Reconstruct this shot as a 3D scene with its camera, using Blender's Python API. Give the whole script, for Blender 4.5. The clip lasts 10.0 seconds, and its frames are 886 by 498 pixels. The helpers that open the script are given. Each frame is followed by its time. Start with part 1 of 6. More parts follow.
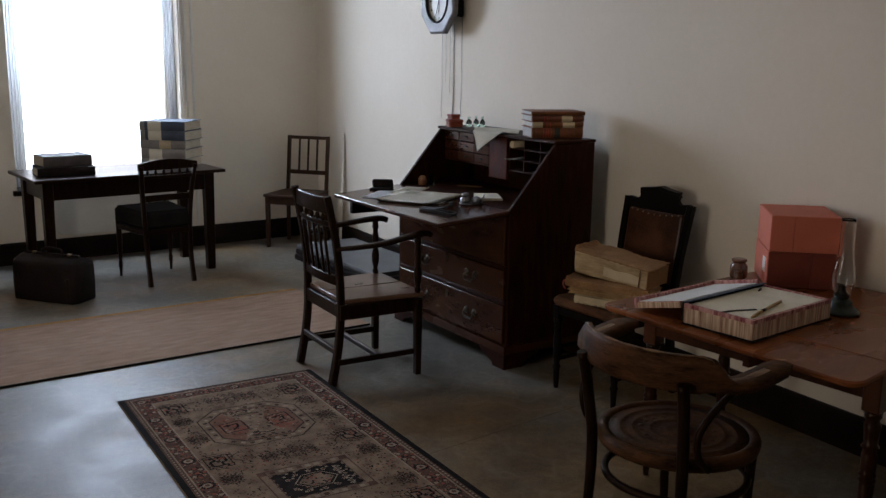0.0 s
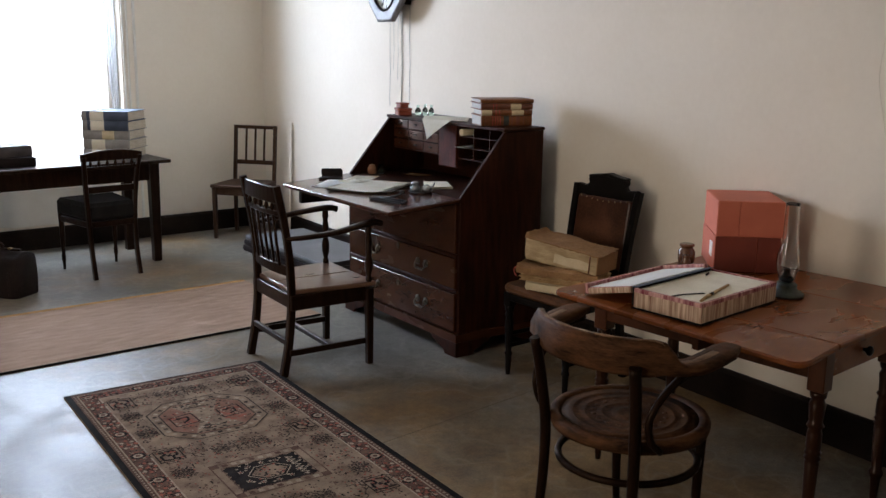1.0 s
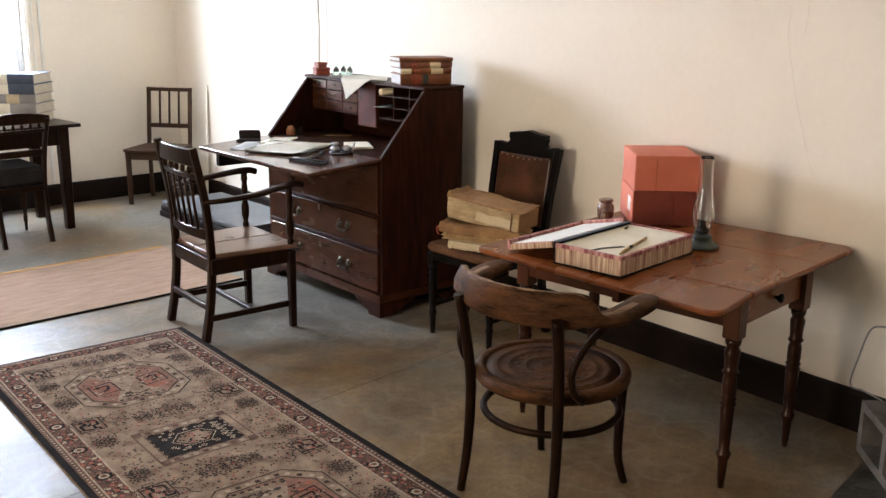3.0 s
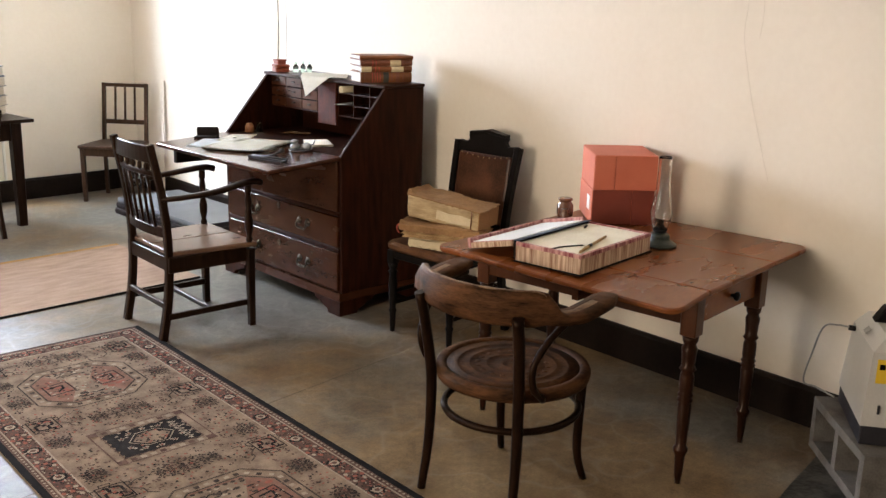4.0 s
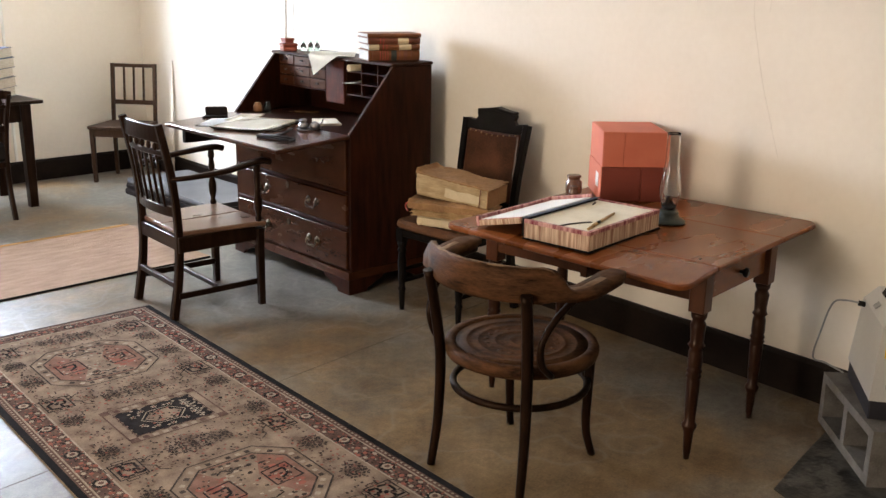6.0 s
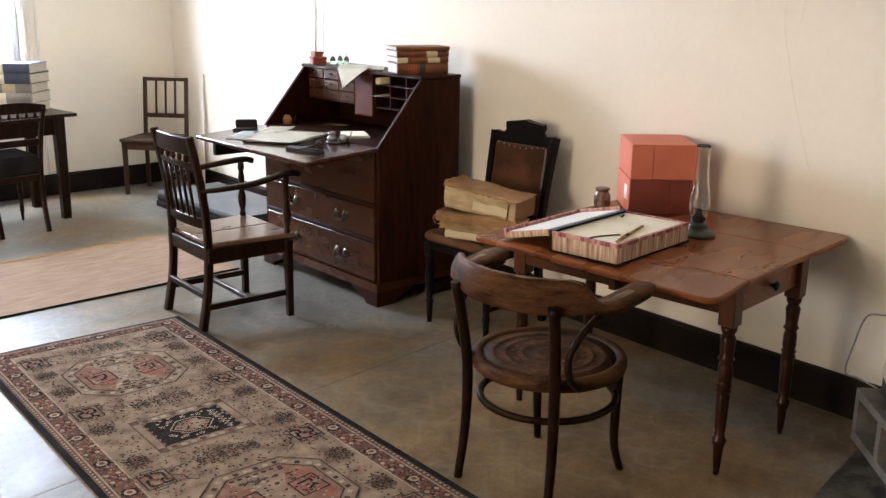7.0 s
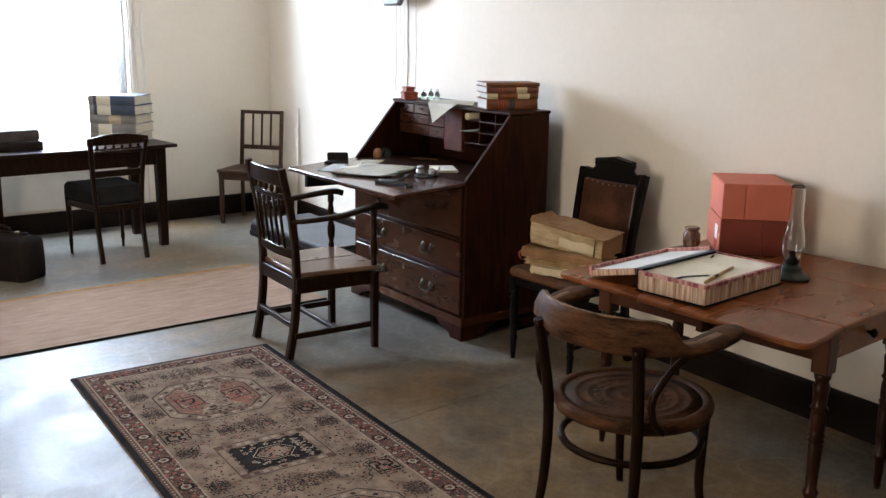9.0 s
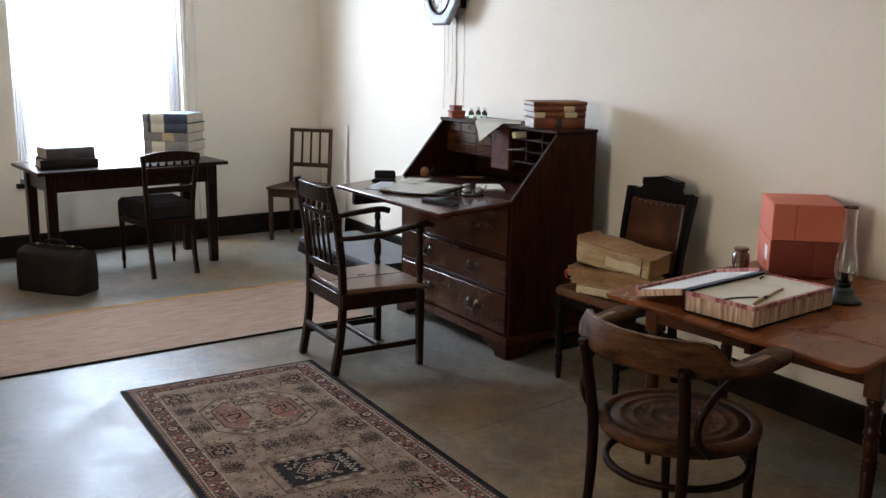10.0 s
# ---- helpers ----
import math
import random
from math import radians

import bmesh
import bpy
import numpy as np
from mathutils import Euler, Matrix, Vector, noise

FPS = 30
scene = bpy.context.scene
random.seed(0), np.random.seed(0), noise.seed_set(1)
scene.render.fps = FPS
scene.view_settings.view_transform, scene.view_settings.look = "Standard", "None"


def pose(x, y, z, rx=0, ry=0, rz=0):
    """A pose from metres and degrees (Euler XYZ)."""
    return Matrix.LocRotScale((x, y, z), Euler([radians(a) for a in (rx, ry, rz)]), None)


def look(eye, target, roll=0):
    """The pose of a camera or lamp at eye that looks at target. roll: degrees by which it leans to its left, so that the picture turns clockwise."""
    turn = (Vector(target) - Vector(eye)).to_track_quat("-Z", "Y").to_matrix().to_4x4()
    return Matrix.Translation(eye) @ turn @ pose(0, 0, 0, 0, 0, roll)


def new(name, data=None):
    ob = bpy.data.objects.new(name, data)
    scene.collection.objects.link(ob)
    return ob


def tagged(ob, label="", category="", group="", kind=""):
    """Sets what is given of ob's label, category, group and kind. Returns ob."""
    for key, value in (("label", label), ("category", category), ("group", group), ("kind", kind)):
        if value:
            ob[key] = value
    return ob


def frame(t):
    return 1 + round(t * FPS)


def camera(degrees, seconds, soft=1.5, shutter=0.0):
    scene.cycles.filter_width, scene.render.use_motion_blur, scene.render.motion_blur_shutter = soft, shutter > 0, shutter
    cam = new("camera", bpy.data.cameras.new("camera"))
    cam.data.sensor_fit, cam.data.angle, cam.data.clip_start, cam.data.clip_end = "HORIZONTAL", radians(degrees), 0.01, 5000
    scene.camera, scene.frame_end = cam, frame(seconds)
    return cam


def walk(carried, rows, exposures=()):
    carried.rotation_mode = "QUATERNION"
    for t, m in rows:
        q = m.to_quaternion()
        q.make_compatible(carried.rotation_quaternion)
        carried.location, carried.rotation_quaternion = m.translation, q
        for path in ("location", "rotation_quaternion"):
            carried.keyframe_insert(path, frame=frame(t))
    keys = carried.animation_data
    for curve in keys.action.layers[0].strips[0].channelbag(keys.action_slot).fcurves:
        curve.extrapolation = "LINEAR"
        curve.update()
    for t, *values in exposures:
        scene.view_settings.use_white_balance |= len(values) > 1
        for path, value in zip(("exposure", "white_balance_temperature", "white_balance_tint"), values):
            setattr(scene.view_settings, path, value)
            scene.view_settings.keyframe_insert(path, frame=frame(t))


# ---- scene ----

# camera and walk
cam = camera(50.0, 10.0, soft=1.45)
PATH = [
    (0.0, 0.0058, -0.011, 1.62, 78.412, -0.792, -34.887),
    (0.5, 0.003, -0.0018, 1.6161, 77.995, -0.473, -36.69),
    (1.0, -0.0007, -0.0012, 1.613, 77.83, -0.765, -38.053),
    (1.5, -0.0002, 0.0029, 1.612, 77.267, -0.787, -39.302),
    (2.0, -0.0003, 0.0052, 1.6091, 76.725, -0.821, -40.582),
    (2.5, 0.005, 0.0004, 1.6007, 76.018, -0.521, -41.65),
    (4.0, -0.007, 0.0045, 1.5966, 75.595, -1.343, -45.281),
    (4.5, -0.0087, 0.0046, 1.6024, 75.524, -1.395, -45.991),
    (5.0, -0.0131, 0.0018, 1.5981, 75.228, -1.432, -46.266),
    (5.5, -0.0063, -0.002, 1.5953, 74.456, -1.263, -45.626),
    (7.0, -0.0048, -0.0053, 1.5876, 75.119, -0.646, -43.074),
    (7.5, -0.0007, -0.0087, 1.5891, 75.622, -0.738, -42.119),
    (8.0, 0.0022, -0.0104, 1.5904, 75.718, -0.923, -40.548),
    (8.5, 0.0052, -0.0083, 1.5908, 76.449, -0.896, -38.97),
    (9.0, 0.0085, -0.0132, 1.5923, 77.088, -0.757, -37.557),
    (9.5, 0.0091, -0.013, 1.5909, 77.606, -0.713, -36.067),
    (10.0, 0.0125, -0.0206, 1.5921, 78.161, -0.697, -34.653),
]
walk(cam, [(t, pose(*p)) for t, *p in PATH],
     exposures=[(0.0, -1.64, 6070, 17), (0.5, -1.27, 6070, 17), (1.0, -0.76, 6100, 17), (1.5, -0.42, 6110, 17), (2.0, -0.08, 6150, 17), (2.5, 0.1, 6250, 17), (4.0, 0.32, 6500, 17),
                (5.0, 0.32, 6550, 17), (6.0, 0.31, 6500, 17), (7.0, 0.26, 6350, 16), (8.0, 0.14, 6150, 16), (9.0, -0.13, 6010, 15), (10.0, -0.50, 6020, 15)])

# world and light
world = bpy.data.worlds.new("sky")
scene.world = world
world.use_nodes = True
sky = world.node_tree.nodes.new("ShaderNodeTexSky")
sky.sky_type, sky.sun_disc = "NISHITA", False
sky.sun_elevation, sky.sun_rotation = radians(50), radians(150)
back = world.node_tree.nodes["Background"]
back.inputs["Strength"].default_value = 0.12
world.node_tree.links.new(sky.outputs["Color"], back.inputs["Color"])


def window_light(name, x, y, z, w, h, aim, watts, colour):
    d = bpy.data.lights.new(name, "AREA")
    d.shape, d.size, d.size_y, d.energy, d.color = "RECTANGLE", w, h, watts, colour
    ob = new(name, d)
    ob.matrix_world = look((x, y, z), aim)
    return ob


window_light("window_daylight", 2.10, 7.965, 2.02, 1.18, 1.00, (2.10, 0, 1.45), 262, (0.70, 0.85, 1.0))

window_light("side_window_daylight", -2.72, 2.4, 1.40, 1.3, 1.4, (3.5, 2.6, 1.4), 114, (1.0, 0.87, 0.66))

# ---------------------------------------------------------------- materials


def material(name, a, b, scale=8.0, rough=0.6, metal=0.0, bump=0.15, stretch=(1, 1, 1), fine=120.0, rand=0.0, rough2=None, coat=0.0, spec=0.5, tint=None, spread=0.42, grain=0.0):
    """Two colours mixed by a coarse and a fine noise, with relief."""
    m = bpy.data.materials.new(name)
    m.use_nodes = True
    nt = m.node_tree
    n, l = nt.nodes, nt.links
    p = n["Principled BSDF"]
    tc = n.new("ShaderNodeTexCoord")
    mp = n.new("ShaderNodeMapping")
    mp.inputs["Scale"].default_value = stretch
    l.new(tc.outputs["Object"], mp.inputs["Vector"])
    n1, n2 = n.new("ShaderNodeTexNoise"), n.new("ShaderNodeTexNoise")
    n1.inputs["Scale"].default_value, n1.inputs["Detail"].default_value = scale, 5
    n2.inputs["Scale"].default_value, n2.inputs["Detail"].default_value = fine, 3
    for q in (n1, n2):
        l.new(mp.outputs["Vector"], q.inputs["Vector"])
    add = n.new("ShaderNodeMath")
    add.operation = "MULTIPLY_ADD"
    l.new(n2.outputs["Fac"], add.inputs[0])
    add.inputs[1].default_value = 0.45
    l.new(n1.outputs["Fac"], add.inputs[2])
    height = add.outputs[0]
    if grain:
        wv = n.new("ShaderNodeTexWave")
        wv.wave_type, wv.bands_direction = "BANDS", "DIAGONAL"
        wv.inputs["Scale"].default_value, wv.inputs["Distortion"].default_value = 2.2, 9.0
        wv.inputs["Detail"].default_value, wv.inputs["Detail Scale"].default_value = 3, 1.4
        l.new(mp.outputs["Vector"], wv.inputs["Vector"])
        g2 = n.new("ShaderNodeMath")
        g2.operation = "MULTIPLY_ADD"
        l.new(wv.outputs["Fac"], g2.inputs[0])
        g2.inputs[1].default_value = grain
        g3 = n.new("ShaderNodeMath")
        g3.operation = "SUBTRACT"
        l.new(add.outputs[0], g3.inputs[0])
        g3.inputs[1].default_value = grain * 0.5
        l.new(g3.outputs[0], g2.inputs[2])
        height = g2.outputs[0]
    rg = n.new("ShaderNodeMapRange")
    rg.inputs["From Min"].default_value, rg.inputs["From Max"].default_value = 0.72 - 0.5 * spread, 0.72 + 0.5 * spread
    l.new(height, rg.inputs["Value"])
    mix = n.new("ShaderNodeMix")
    mix.data_type = "RGBA"
    mix.inputs["A"].default_value, mix.inputs["B"].default_value = (*a, 1), (*b, 1)
    l.new(rg.outputs["Result"], mix.inputs["Factor"])
    out = mix.outputs["Result"]
    if rand:
        oi = n.new("ShaderNodeObjectInfo")
        hs = n.new("ShaderNodeHueSaturation")
        mr = n.new("ShaderNodeMapRange")
        mr.inputs["To Min"].default_value, mr.inputs["To Max"].default_value = 1 - rand, 1 + rand
        l.new(oi.outputs["Random"], mr.inputs["Value"])
        l.new(mr.outputs["Result"], hs.inputs["Value"])
        l.new(out, hs.inputs["Color"])
        out = hs.outputs["Color"]
    l.new(out, p.inputs["Base Color"])
    rr = n.new("ShaderNodeMapRange")
    rr.inputs["To Min"].default_value, rr.inputs["To Max"].default_value = rough, rough2 if rough2 else min(1, rough + 0.15)
    l.new(n1.outputs["Fac"], rr.inputs["Value"])
    l.new(rr.outputs["Result"], p.inputs["Roughness"])
    p.inputs["Metallic"].default_value = metal
    p.inputs["Specular IOR Level"].default_value = spec
    if tint:
        p.inputs["Specular Tint"].default_value = (*tint, 1)
    p.inputs["Coat Weight"].default_value = coat
    p.inputs["Coat Roughness"].default_value = 0.25
    bp = n.new("ShaderNodeBump")
    bp.inputs["Strength"].default_value, bp.inputs["Distance"].default_value = bump, 0.004
    l.new(add.outputs[0], bp.inputs["Height"])
    l.new(bp.outputs["Normal"], p.inputs["Normal"])
    return m


def glassy(name, colour, rough=0.02, ior=1.45):
    m = bpy.data.materials.new(name)
    m.use_nodes = True
    p = m.node_tree.nodes["Principled BSDF"]
    p.inputs["Base Color"].default_value = (*colour, 1)
    p.inputs["Transmission Weight"].default_value = 1.0
    p.inputs["Roughness"].default_value = rough
    p.inputs["IOR"].default_value = ior
    return m


def glow(name, colour, strength):
    m = bpy.data.materials.new(name)
    m.use_nodes = True
    p = m.node_tree.nodes["Principled BSDF"]
    p.inputs["Base Color"].default_value = (*colour, 1)
    p.inputs["Emission Color"].default_value = (*colour, 1)
    p.inputs["Emission Strength"].default_value = strength
    return m


PLASTER = material("cream_plaster", (0.70, 0.62, 0.51), (0.79, 0.715, 0.61), 1.6, 0.75, bump=0.04, fine=35, spread=0.8)
CEIL = material("white_ceiling", (0.74, 0.70, 0.62), (0.80, 0.77, 0.70), 2.0, 0.8, fine=30)
SKIRT = material("black_brown_paint", (0.0060, 0.0036, 0.0026), (0.0150, 0.0088, 0.0060), 5, 0.42, fine=60, spec=0.12)
SKIRT_LINE = material("dirt_in_joint", (0.075, 0.052, 0.030), (0.12, 0.090, 0.058), 12, 0.8)
MAHOG = material("dark_mahogany", (0.010, 0.0028, 0.0016), (0.034, 0.0090, 0.0042), 5, 0.34, bump=0.10, fine=70, spec=0.12, tint=(1.0, 0.72, 0.55), stretch=(6, 6, 0.7), grain=0.10)
MAHOG_FRONT = material("red_mahogany", (0.018, 0.0054, 0.0025), (0.070, 0.0230, 0.0094), 2.5, 0.18, bump=0.05, fine=45, spec=0.30, tint=(1.0, 0.76, 0.62), stretch=(2, 1.0, 3), grain=0.08, spread=0.85)
REDWOOD = material("figured_red_mahogany", (0.026, 0.0058, 0.0034), (0.085, 0.0190, 0.0110), 9, 0.55, bump=0.08, stretch=(2, 2, 1), fine=50, spec=0.10, tint=(1.0, 0.7, 0.55), grain=0.08)
POLISHED = material("polished_flap_mahogany", (0.020, 0.0056, 0.0026), (0.062, 0.0190, 0.0084), 4, 0.10, bump=0.02, fine=45, spec=0.30, rough2=0.2, tint=(1.0, 0.78, 0.66), stretch=(3, 0.9, 3), grain=0.10)
# table legs darker than their blocks: shade put into the wood colour
LEGWOOD = material("shaded_turned_cherry", (0.007, 0.0023, 0.0012), (0.033, 0.0104, 0.0043), 5, 0.22, bump=0.06, fine=60, spec=0.28, tint=(1.0, 0.80, 0.66), stretch=(2, 2, 1.2), spread=0.6)
MANUSCRIPT = material("yellowed_manuscript_paper", (0.78, 0.73, 0.61), (0.89, 0.85, 0.76), 14, 0.8, bump=0.25)
DARKOAK = material("dark_stained_oak", (0.0062, 0.0024, 0.0014), (0.0170, 0.0075, 0.0040), 7, 0.24, bump=0.12, fine=80, spec=0.18, tint=(1.0, 0.72, 0.55), stretch=(6, 6, 0.9), grain=0.15)
SEATWOOD = material("worn_seat_wood", (0.075, 0.035, 0.020), (0.19, 0.105, 0.064), 4, 0.22, bump=0.06, fine=60, stretch=(1, 3, 1), grain=0.08, spread=0.7)
BROWNWOOD = material("brown_wood", (0.023, 0.0102, 0.0054), (0.046, 0.0222, 0.0118), 7, 0.42, bump=0.12, fine=80, spec=0.3, tint=(1.0, 0.72, 0.55), stretch=(6, 6, 0.9), grain=0.18)
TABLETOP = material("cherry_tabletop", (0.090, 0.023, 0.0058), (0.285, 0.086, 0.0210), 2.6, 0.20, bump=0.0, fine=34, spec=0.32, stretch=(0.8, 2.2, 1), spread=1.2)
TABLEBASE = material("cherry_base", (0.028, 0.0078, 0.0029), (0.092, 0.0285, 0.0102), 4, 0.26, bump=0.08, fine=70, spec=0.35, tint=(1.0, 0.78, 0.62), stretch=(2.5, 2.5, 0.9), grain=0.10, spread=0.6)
BENT = material("worn_bentwood", (0.0038, 0.0016, 0.0010), (0.0165, 0.0068, 0.0032), 9, 0.36, bump=0.25, fine=70, spec=0.12, tint=(1.0, 0.70, 0.50), stretch=(3, 3, 1), grain=0.10, spread=0.55)
BENTPALE = material("rubbed_bentwood", (0.0080, 0.0030, 0.0014), (0.098, 0.042, 0.017), 7, 0.58, bump=0.7, fine=42, spec=0.14, tint=(1.0, 0.74, 0.56), stretch=(1.3, 1.3, 5), grain=0.06, spread=0.48)
RUBBED = material("rubbed_highlight_wood", (0.030, 0.014, 0.007), (0.260, 0.150, 0.076), 11, 0.5, bump=0.4, fine=60, spec=0.2, stretch=(1, 1, 1), spread=0.45)
EBONY = material("black_lacquered_wood", (0.0035, 0.0028, 0.0026), (0.0090, 0.0066, 0.0056), 6, 0.28, bump=0.12, spec=0.09)
LEATHER = material("brown_leather", (0.030, 0.0100, 0.0048), (0.105, 0.040, 0.0175), 6, 0.32, bump=0.35, fine=120, spec=0.22)
BLACKLEATHER = material("black_brown_leather", (0.0060, 0.0038, 0.0036), (0.0170, 0.0100, 0.0088), 8, 0.6, bump=0.5, fine=90, spec=0.16)
BRONZE = material("dark_patinated_brass", (0.045, 0.036, 0.028), (0.17, 0.14, 0.105), 40, 0.28, metal=1.0)
BRASS = material("aged_brass", (0.15, 0.10, 0.05), (0.32, 0.24, 0.13), 30, 0.35, metal=1.0)
STEEL = material("dull_pewter", (0.20, 0.20, 0.21), (0.42, 0.42, 0.44), 30, 0.25, metal=1.0)
IRON = material("black_iron", (0.012, 0.012, 0.013), (0.03, 0.03, 0.03), 25, 0.45, metal=0.6)
PAPER = material("cream_paper", (0.70, 0.645, 0.52), (0.84, 0.79, 0.67), 9, 0.8, bump=0.1)
WHITEPAPER = material("white_paper", (0.72, 0.72, 0.72), (0.82, 0.82, 0.81), 6, 0.7, bump=0.05)
OLDPAPER = material("browned_paper", (0.27, 0.155, 0.060), (0.54, 0.375, 0.190), 12, 0.85, bump=0.5)
PARCEL = material("brown_wrapping_paper", (0.190, 0.093, 0.034), (0.350, 0.196, 0.083), 7, 0.75, bump=0.5)
PAGES = material("page_edges", (0.45, 0.38, 0.28), (0.62, 0.55, 0.44), 12, 0.9, bump=0.4, stretch=(1, 1, 20))
BOOKPAGES = material("grey_white_page_edges", (0.44, 0.43, 0.41), (0.62, 0.61, 0.58), 12, 0.9, bump=0.4, stretch=(1, 1, 20))
WRAPPALE = material("pale_crumpled_wrapper", (0.30, 0.205, 0.100), (0.56, 0.430, 0.255), 9, 0.8, bump=1.0, stretch=(1, 1, 4), fine=45, spread=0.5)
PINK = material("salmon_box_cloth", (0.47, 0.115, 0.062), (0.57, 0.158, 0.090), 5, 0.65, bump=0.1, fine=300)
PINKDARK = material("worn_red_box_cloth", (0.125, 0.020, 0.0095), (0.215, 0.037, 0.0175), 5, 0.6, bump=0.1, fine=300)
REDGLAZE = material("red_brown_lacquer", (0.17, 0.030, 0.013), (0.29, 0.060, 0.026), 12, 0.35)
STONEWARE = material("brown_stoneware", (0.060, 0.021, 0.009), (0.160, 0.064, 0.027), 12, 0.16, coat=0.6)
OCHRE = material("ochre_earthenware", (0.22, 0.085, 0.03), (0.32, 0.14, 0.06), 12, 0.5)
NAVY = material("navy_book_cloth", (0.035, 0.05, 0.085), (0.07, 0.09, 0.14), 10, 0.6, fine=250)
SLATE = material("slate_grey_cloth", (0.070, 0.073, 0.080), (0.125, 0.128, 0.136), 5, 0.5, bump=0.05, fine=200)
GREYCLOTH = material("grey_book_cloth", (0.20, 0.19, 0.19), (0.34, 0.32, 0.31), 8, 0.7, fine=250)
GREYBROWN = material("worn_grey_brown_cloth", (0.030, 0.024, 0.022), (0.085, 0.068, 0.062), 10, 0.65, bump=0.2, fine=150)
CALF = material("tan_calf_leather", (0.090, 0.030, 0.010), (0.215, 0.080, 0.028), 9, 0.45, bump=0.2, fine=100, spec=0.3)
DARKCALF = material("dark_calf_leather", (0.10, 0.03, 0.014), (0.18, 0.06, 0.028), 9, 0.4, bump=0.2)
REDLEATHER = material("red_leather_label", (0.30, 0.03, 0.02), (0.42, 0.055, 0.035), 12, 0.4)
BLACKLABEL = material("black_leather_label", (0.012, 0.016, 0.012), (0.03, 0.035, 0.03), 12, 0.45)
CREAMLABEL = material("cream_label", (0.52, 0.42, 0.26), (0.64, 0.54, 0.36), 12, 0.6)
WHITEPAINT = material("white_gloss_paint", (0.66, 0.63, 0.57), (0.75, 0.72, 0.66), 6, 0.4)
SEATCLOTH = material("black_horsehair", (0.008, 0.007, 0.007), (0.018, 0.015, 0.014), 12, 0.9, bump=0.3, spec=0.15)
SEATTAN = material("worn_tan_leather", (0.055, 0.022, 0.009), (0.160, 0.072, 0.029), 9, 0.5, bump=0.3, fine=140, spec=0.3)
WHITEPLASTIC = material("off_white_enamel", (0.47, 0.455, 0.43), (0.55, 0.535, 0.505), 4, 0.4, bump=0.03)
GREYPLASTIC = material("dark_grey_plastic", (0.012, 0.011, 0.015), (0.022, 0.020, 0.026), 8, 0.5)
YELLOW = material("yellow_sticker", (0.72, 0.46, 0.02), (0.78, 0.52, 0.03), 6, 0.5, bump=0.0)
BLOCK = material("grey_concrete", (0.075, 0.066, 0.058), (0.150, 0.137, 0.122), 14, 0.9, bump=0.8, fine=140)
TRAY = material("dirty_dark_sheet", (0.0070, 0.0070, 0.0062), (0.060, 0.056, 0.048), 11, 0.34, bump=1.2, spread=0.22, fine=60)
GREENGLAZE = material("dark_green_enamel", (0.009, 0.016, 0.012), (0.040, 0.056, 0.042), 18, 0.32, bump=0.4)
GREY = material("grey_cable", (0.20, 0.19, 0.18), (0.32, 0.31, 0.29), 20, 0.6)
CRACK = material("crack_line", (0.62, 0.54, 0.44), (0.69, 0.61, 0.51), 20, 0.9)
CLOCKCASE = material("weathered_clock_wood", (0.07, 0.062, 0.058), (0.17, 0.155, 0.145), 9, 0.4, bump=0.2)
DIAL = material("white_dial", (0.72, 0.71, 0.67), (0.78, 0.77, 0.73), 8, 0.5, bump=0.02)
SISAL = material("sisal_weave", (0.215, 0.136, 0.094), (0.325, 0.224, 0.164), 9, 0.9, bump=1.0, stretch=(0.8, 2.4, 1), fine=85, spec=0.04, spread=0.6)
SISALEDGE = material("ochre_binding", (0.26, 0.14, 0.05), (0.36, 0.20, 0.08), 10, 0.9, bump=0.5, spec=0.04)
BLACKEDGE = material("black_binding", (0.0084, 0.0077, 0.0077), (0.0175, 0.0154, 0.0154), 10, 0.9, bump=0.5, spec=0.04)
RUGFIELD = material("beige_wool", (0.140, 0.096, 0.068), (0.285, 0.208, 0.150), 14, 0.95, bump=0.9, fine=200, spec=0.04)
RUGBROWN = material("brown_wool", (0.070, 0.039, 0.031), (0.140, 0.084, 0.064), 20, 0.95, bump=0.8, fine=260, spec=0.04)
RUGDARK = material("black_wool", (0.0112, 0.0091, 0.0091), (0.028, 0.0224, 0.021), 20, 0.95, bump=0.8, fine=260, spec=0.04)
RUGRED = material("faded_red_wool", (0.185, 0.060, 0.043), (0.305, 0.108, 0.078), 14, 0.95, bump=0.8, fine=260, spec=0.04)
RUGGREY = material("grey_brown_wool", (0.030, 0.023, 0.020), (0.070, 0.053, 0.043), 20, 0.95, bump=0.8, fine=260, spec=0.04)
RUGPINK = material("faded_pink_wool", (0.145, 0.076, 0.054), (0.240, 0.132, 0.096), 20, 0.95, bump=0.8, fine=260, spec=0.04)
RUGPALE = material("pale_wool", (0.25, 0.195, 0.145), (0.36, 0.29, 0.22), 20, 0.95, bump=0.8, fine=260, spec=0.04)
GLASS = glassy("clear_glass", (0.98, 0.99, 0.98))
GREENGLASS = glassy("pale_green_glass", (0.62, 0.84, 0.78), 0.03, 1.38)
DAYLIGHT = glow("overcast_daylight", (0.93, 0.97, 1.0), 9.0)


